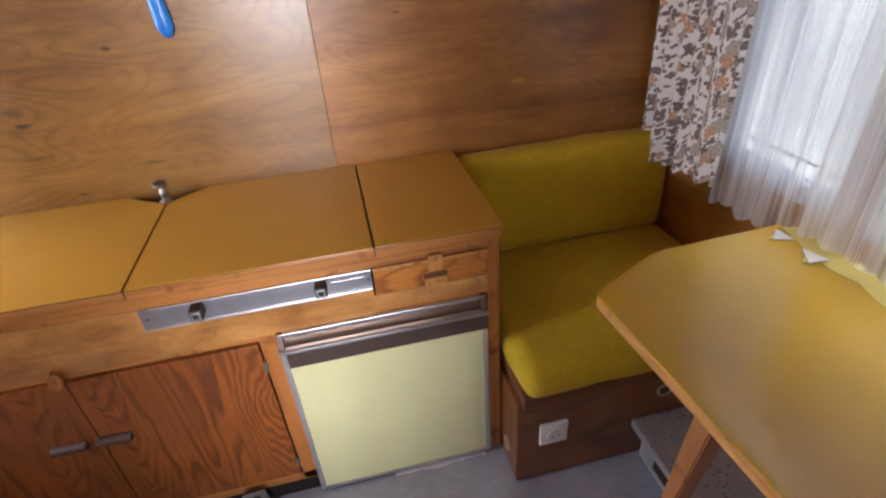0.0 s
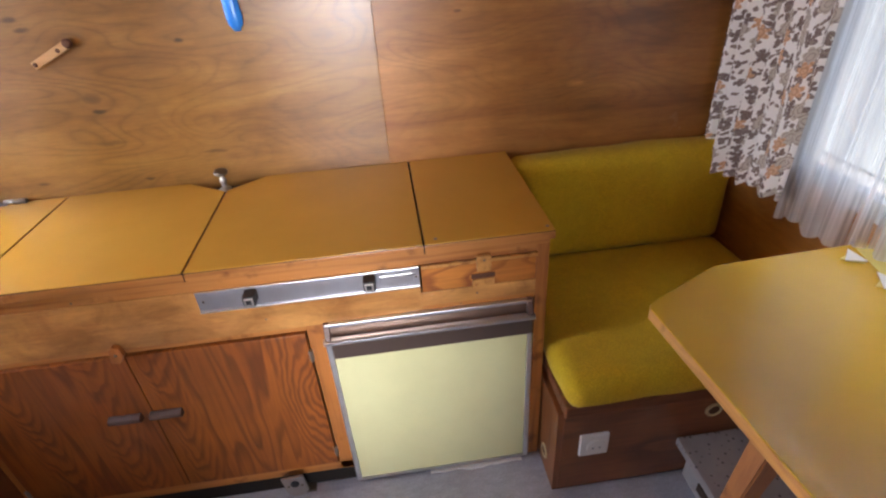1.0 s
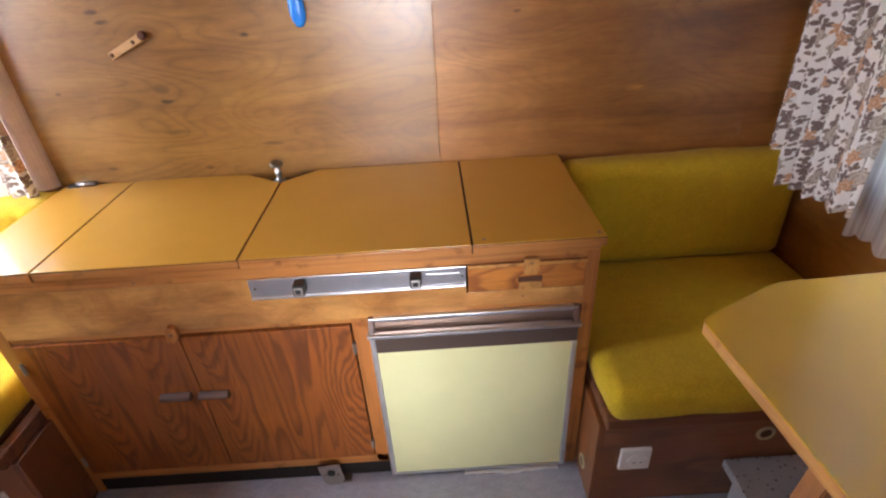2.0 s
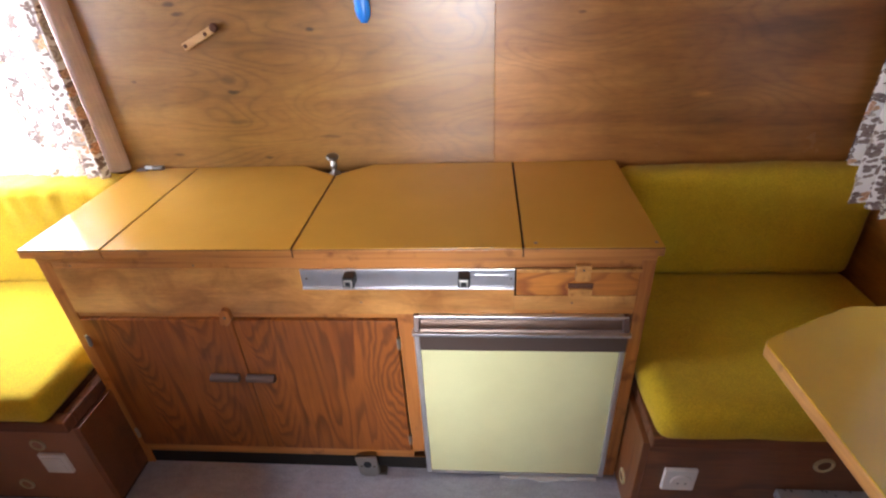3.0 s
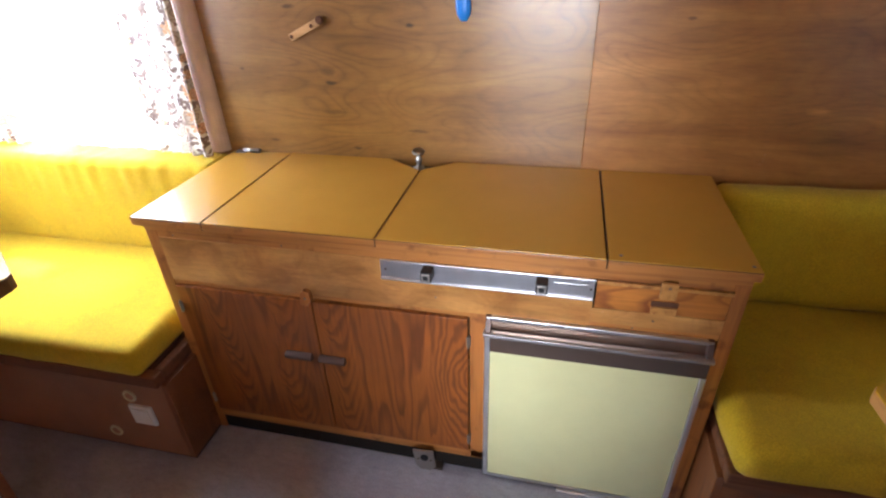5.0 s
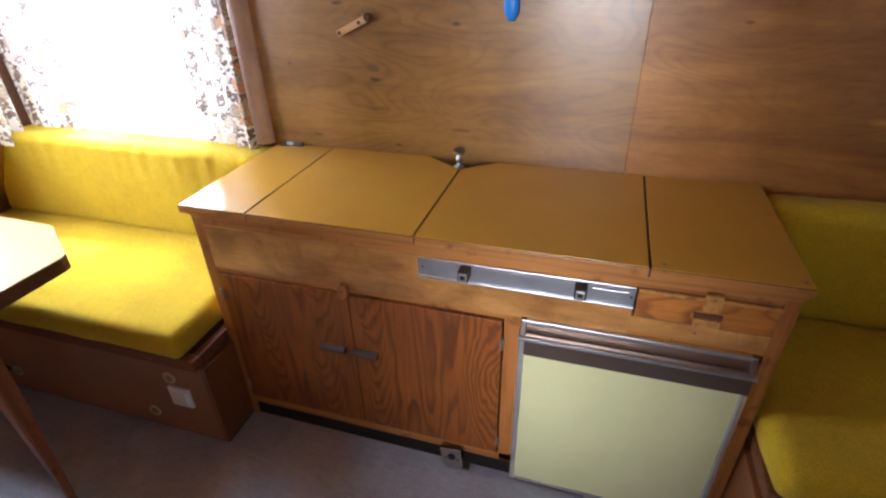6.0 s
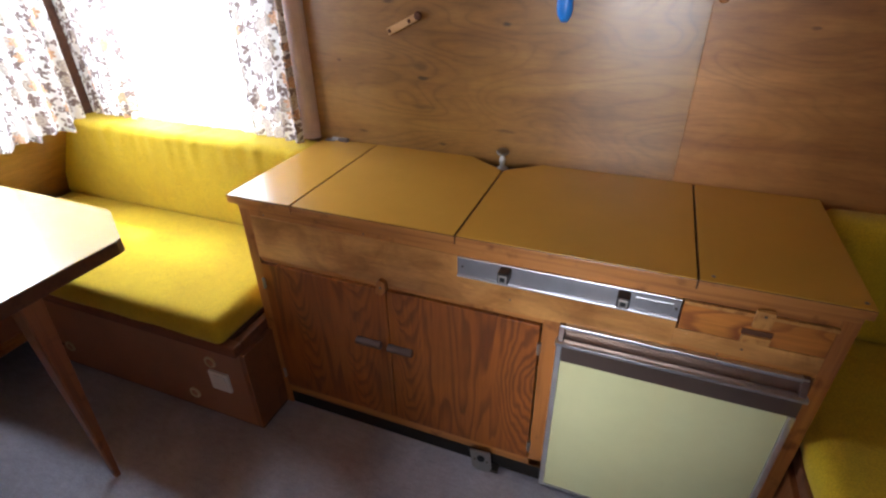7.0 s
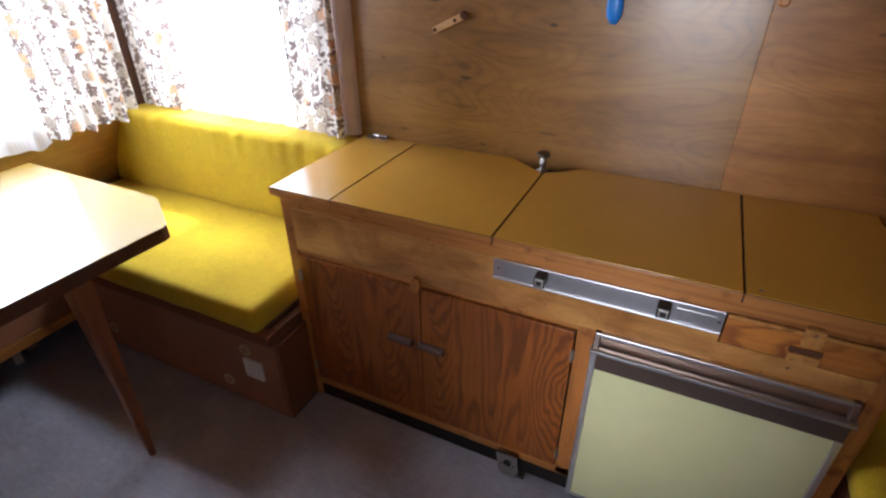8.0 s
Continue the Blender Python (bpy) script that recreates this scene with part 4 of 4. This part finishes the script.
part("hook", lathe([(0.004, 0), (0.004, 0.03), (0.008, 0.034)], (0.038, -0.004, 1.405), (0, -1, 0), 12), CHROME, bh, "metal wall hook")

kn = mesh_object("coat_peg", lathe([(0.012, 0), (0.012, 0.006), (0.007, 0.012)], (0.408, -0.004, 1.262), (0, -1, 0), 16), PINE_Z)
tagged(kn, "small wooden coat peg on the plywood wall", "peg")


# ---- benches ----
def bench(side, x_in, x_out, front, front_label):
    """Storage bench under the seat cushion: boards, a lip and corner batten."""
    b = thing("storage_bench", front_label, "bench", "seat benches")
    s = 1 if side > 0 else -1
    lo, hi = sorted((x_in + s * 0.018, x_out))
    part("front_panel", box(lo, hi, -0.622, -0.606, 0.012, 0.325, 0.002), front, b)
    lo, hi = sorted((x_in, x_in + s * 0.018))
    part("side_panel", box(lo, hi, -0.622, -0.25, 0.012, 0.325, 0.002), SIDE_BROWN if s > 0 else BROWN, b)
    lo, hi = sorted((x_in + s * 0.004, x_out))
    part("plinth", box(lo, hi, -0.616, -0.02, 0.0, 0.012, 0.0), DARK_JOINT, b)
    lo, hi = sorted((x_in + s * 0.012, x_out))
    part("lip", box(lo, hi, -0.640, -0.604, 0.326, 0.366, 0.006), LIP_BROWN, b, "dark brown rounded lip")
    lo, hi = sorted((x_in + s * 0.012, x_in + s * 0.04))
    part("lip", box(lo, hi, -0.604, -0.25, 0.326, 0.366, 0.004), LIP_BROWN, b)
    lo, hi = sorted((x_in + s * 0.05, x_out))
    part("seat_board", box(lo, hi, -0.60, -0.02, 0.338, 0.366, 0.002), BROWN_DARK, b)
    return b


bench(1, 0.7365, XE - 0.004, BROWN, "dark brown glossy storage bench beside the cabinet")
bench(-1, -0.708, -1.69, TAN, "reddish tan storage bench beside the cabinet")

seat = mesh_object("seat_cushion", cushion(0.752, 1.452, -0.655, -0.075, 0.365, 0.459, 0.030, 0.006, 3.0), YELLOW, smooth=True)
tagged(seat, "mustard yellow wool seat cushion on dark bench", "cushion", "seat cushions")
seat = mesh_object("seat_cushion", cushion(-2.03, -0.758, -0.648, -0.075, 0.365, 0.459, 0.020, 0.005, 9.0), YELLOW, smooth=True)
tagged(seat, "bright yellow wool seat cushion on tan bench", "cushion", "seat cushions")
back = mesh_object("back_cushion", cushion(0.742, 1.445, -0.112, -0.006, 0.452, 0.792, 0.032, 0.004, 5.0, 0.0), YELLOW, smooth=True)
tagged(back, "mustard yellow back cushion leaning on plywood wall", "cushion", "back cushions")
back = mesh_object("back_cushion", cushion(-2.03, -0.748, -0.150, -0.006, 0.452, 0.795, 0.026, 0.004, 7.0, 0.0, 0.09, 0.020), YELLOW, smooth=True)
tagged(back, "bright yellow back cushion below the window", "cushion", "back cushions")


def socket(x, z, s, cover):
    so = thing("wall_socket", "white plastic socket outlet with round recess" if not cover else "white plastic socket with closed cover", "socket", "sockets")
    y = -0.622
    part("plate", box(x - s / 2, x + s / 2, y - 0.011, y, z - s / 2, z + s / 2, 0.005, segments=3), WHITE, so)
    if not cover:
        part("ring", lathe([(0.026, 0), (0.026, 0.004), (0.023, 0.005), (0.021, 0.0045)], (x + 0.004, y - 0.011, z - 0.004), (0, -1, 0), 28), WHITE, so, smooth=False)
        for dx in (-0.009, 0.009):
            part("hole", lathe([(0.0025, 0), (0.0025, 0.0006)], (x + 0.004 + dx, y - 0.0158, z - 0.004), (0, -1, 0), 10), BLACK, so)
    else:
        part("cover", box(x - s * 0.36, x + s * 0.36, y - 0.014, y - 0.010, z - s * 0.36, z + s * 0.36, 0.003), WHITE, so)


socket(0.840, 0.197, 0.080, False)
socket(-0.830, 0.186, 0.078, True)


def vent(x, y, z, r, way, dark):
    v = thing("vent_ring", "pale round plastic vent ring in the bench board", "vent", "bench vents")
    bmv = bmesh.new()
    lathe([(r, 0), (r, 0.003), (r * 0.9, 0.005), (r * 0.72, 0.005), (r * 0.66, 0.002), (r * 0.62, 0.002)], (x, y, z), way, 28, bmv)
    part("ring", bmv, PALE, v, smooth=False)
    part("inside", lathe([(r * 0.62, 0), (r * 0.62, 0.0028)], (x, y, z), way, 24), dark, v)


vent(1.168, -0.622, 0.258, 0.024, (0, -1, 0), BROWN_DARK)
vent(0.7365, -0.545, 0.085, 0.022, (-1, 0, 0), BROWN_DARK)
for x, z in ((-0.856, 0.256), (-0.975, 0.078), (-1.570, 0.100)):
    vent(x, -0.622, z, 0.022, (0, -1, 0), TAN)

# locker across the end wall
lk = thing("end_locker", "tan locker raised off the floor below the table", "locker")
part("front_panel", box(-1.70, -1.682, -2.05, -0.64, 0.19, 0.40, 0.002), TAN, lk)
part("bottom_batten", box(-1.71, -1.674, -2.05, -0.64, 0.150, 0.189, 0.003), PINE_Y, lk)
part("shelf", box(-2.04, -1.70, -2.05, -0.66, 0.16, 0.18, 0.001), BROWN, lk)
part("lid", box(-2.04, -1.67, -2.05, -0.66, 0.401, 0.425, 0.003), BROWN, lk)
pp = thing("gas_valve", "dull metal pipe and valve under the locker", "pipe")
part("pipe", lathe([(0.012, 0), (0.012, 0.7)], (-1.86, -1.40, 0.075), (0, 1, 0), 14), ZINC, pp, smooth=True)
part("valve", lathe([(0.028, 0), (0.034, 0.01), (0.034, 0.03), (0.02, 0.045)], (-1.84, -0.80, 0.075), (1, 0, 0), 18), ZINC, pp, smooth=True)
part("bracket", box(-1.90, -1.84, -0.87, -0.84, 0.0, 0.10, 0.004), WHITE, pp)
dk = mesh_object("bench_bracket", prism([(-1.70, 0.20), (-1.64, 0.17), (-1.63, 0.12), (-1.60, 0.10), (-1.62, 0.085), (-1.68, 0.09)], 1, -0.64, -0.622, 0.003), BLACK)
tagged(dk, "black metal bracket on the bench board", "bracket")


# ---- tables ----
def table(outline, edge_mat, leg_mat, leg_x, leg_y, foot_x, foot_y, under, label, laminate=LAMINATE_TABLE, stout=1.0):
    t = thing("dining_table", label, "table", "dining tables")
    part("tabletop", prism(outline, 2, under, 0.7175, 0.002), edge_mat, t, "pine-edged board")
    c = (sum(u for u, v in outline) / len(outline), sum(v for u, v in outline) / len(outline))
    inset = [(c[0] + (u - c[0]) * 0.997, c[1] + (v - c[1]) * 0.997) for u, v in outline]
    part("laminate", prism(inset, 2, 0.7175, 0.720, 0.0006), laminate, t, "smooth mustard yellow laminate")
    bmv = bmesh.new()
    rows = []
    for z, w in ((0.0, 0.0070), (0.004, 0.0082), (under - 0.0005, 0.0190 * stout)):
        rows.append([bmv.verts.new((foot_x + (leg_x - foot_x) * z / under + dx * w, foot_y + (leg_y - foot_y) * z / under + dy * w, z)) for dx, dy in ((-1, -1), (1, -1), (1, 1), (-1, 1))])
    for a, b in zip(rows, rows[1:]):
        for i in range(4):
            bmv.faces.new((a[i], a[(i + 1) % 4], b[(i + 1) % 4], b[i]))
    bmv.faces.new(rows[0][::-1])
    bmv.faces.new(rows[-1])
    bmesh.ops.bevel(bmv, geom=[e for e in bmv.edges if abs(e.verts[0].co.z - e.verts[1].co.z) > 0.01], offset=0.003, segments=2, affect='EDGES')
    part("leg", bmv, leg_mat, t, "tapered square wooden leg")
    return t


table([(0.912, -1.42), (0.872, -0.712), (0.880, -0.698), (1.064, -0.604), (1.085, -0.598), (1.452, -0.582), (1.452, -1.42)], PINE_EDGE, LEG_MID, 0.952, -1.0, 0.893, -0.966, 0.693, "mustard laminate table with clipped corner and pine edge", stout=1.2)
table([(-0.965, -1.42), (-0.953, -0.700), (-0.960, -0.680), (-1.125, -0.575), (-1.145, -0.568), (-1.80, -0.560), (-1.80, -1.42)], BROWN_DARK, LEG_SHADED, -1.020, -0.920, -1.022, -0.920, 0.680, "mustard laminate table with clipped corner and dark edge", LAMINATE_GLARE, 1.45)

# ---- low step under the table ----
st = thing("low_step", "low step covered with pale speckled vinyl", "step")
part("cover", box(1.082, 1.452, -1.10, -0.624, 0.138, 0.165, 0.003), SPECKLE, st, "speckled grey vinyl cover")
part("box", box(1.125, 1.452, -1.09, -0.630, 0.0, 0.1375, 0.002), GREY_BOARD, st, "grey painted board")
part("slot", box(1.121, 1.126, -0.80, -0.70, 0.03, 0.06, 0.001), DARK_JOINT, st)


# ---- curtains ----
def curtain(name, bmv, material, label, group):
    c = mesh_object(name, bmv, material, smooth=True)
    tagged(c, label, "curtain", group)
    return c


F = "floral curtains"
N = "net curtains"
FL = "cream cotton curtain printed with brown and orange flowers"
curtain("floral_curtain", drape((1.372, -0.022), (1.392, -0.380), 1.60, 0.702, 7, 0.017, 2, lift=0.030), FLORAL, FL, F)
curtain("net_curtain", drape((1.430, -0.33), (1.425, -1.95), 1.60, 0.668, 24, 0.016, 5, lift=0.075), NET, "sheer white net curtain with vertical threads", N)
curtain("floral_curtain", drape((-1.02, -0.045), (-0.797, -0.055), 1.60, 0.785, 5, 0.018, 11), FLORAL, FL, F)
curtain("floral_curtain", drape((-1.845, -0.035), (-1.56, -0.045), 1.60, 0.785, 5, 0.016, 17), FLORAL, FL, F)
curtain("net_curtain", drape((-1.36, -0.020), (-0.98, -0.020), 1.60, 0.790, 6, 0.010, 23), NET_WEST, "bright sheer white net curtain", N)
curtain("net_curtain", drape((-1.56, -0.020), (-1.37, -0.020), 1.60, 1.25, 4, 0.010, 24), NET_WEST, "bright sheer white net curtain hanging short", N)
curtain("floral_curtain", drape((-1.815, -0.46), (-1.815, -0.09), 1.60, 0.765, 6, 0.018, 29), FLORAL, FL, F)
curtain("net_curtain", drape((-1.835, -1.95), (-1.835, -0.45), 1.60, 0.745, 18, 0.012, 31), NET_WEST, "bright sheer white net curtain", N)

# ---- napkins at the window end of the table ----
def napkin(cx, cy, turn, size, material, label):
    """A folded paper napkin: two slightly lifted triangular layers."""
    n = thing("paper_napkin", label, "napkin", "napkins on the table")
    for k, mtl in ((0, YELLOW_PAPER), (1, material)):
        b = prism([(-size / 2, -size * 0.3), (size / 2, -size * 0.3), (size * 0.1 * k, size * 0.45)], 2, 0.0 + 0.004 * k, 0.003 + 0.004 * k, 0.0008)
        r = Matrix.Rotation(radians(turn + 25 * k), 4, 'Z')
        for v in b.verts:
            v.co = r @ v.co
            v.co += Vector((cx, cy, 0.7205 + 0.05 * k * max(0.0, v.co.y + 0.01)))
        part("layer", b, mtl, n)


YELLOW_PAPER = plain_material("yellow_paper", (0.72, 0.60, 0.18), 0.8)
WHITE_PAPER = plain_material("white_paper", (0.80, 0.79, 0.76), 0.8)
napkin(1.375, -0.640, 200, 0.052, WHITE_PAPER, "folded white and yellow paper napkin on the table")
napkin(1.372, -0.735, 215, 0.058, WHITE_PAPER, "folded white and yellow paper napkin on the table")
runner = mesh_object("table_runner", prism([(1.412, -0.60), (1.385, -0.70), (1.372, -0.78), (1.386, -0.83), (1.366, -0.90), (1.380, -0.97), (1.36, -1.05), (1.37, -1.30), (1.448, -1.30), (1.448, -0.60)], 2, 0.7203, 0.7218, 0.0004), YELLOW_PAPER)
tagged(runner, "scalloped pale yellow runner on the table", "runner")
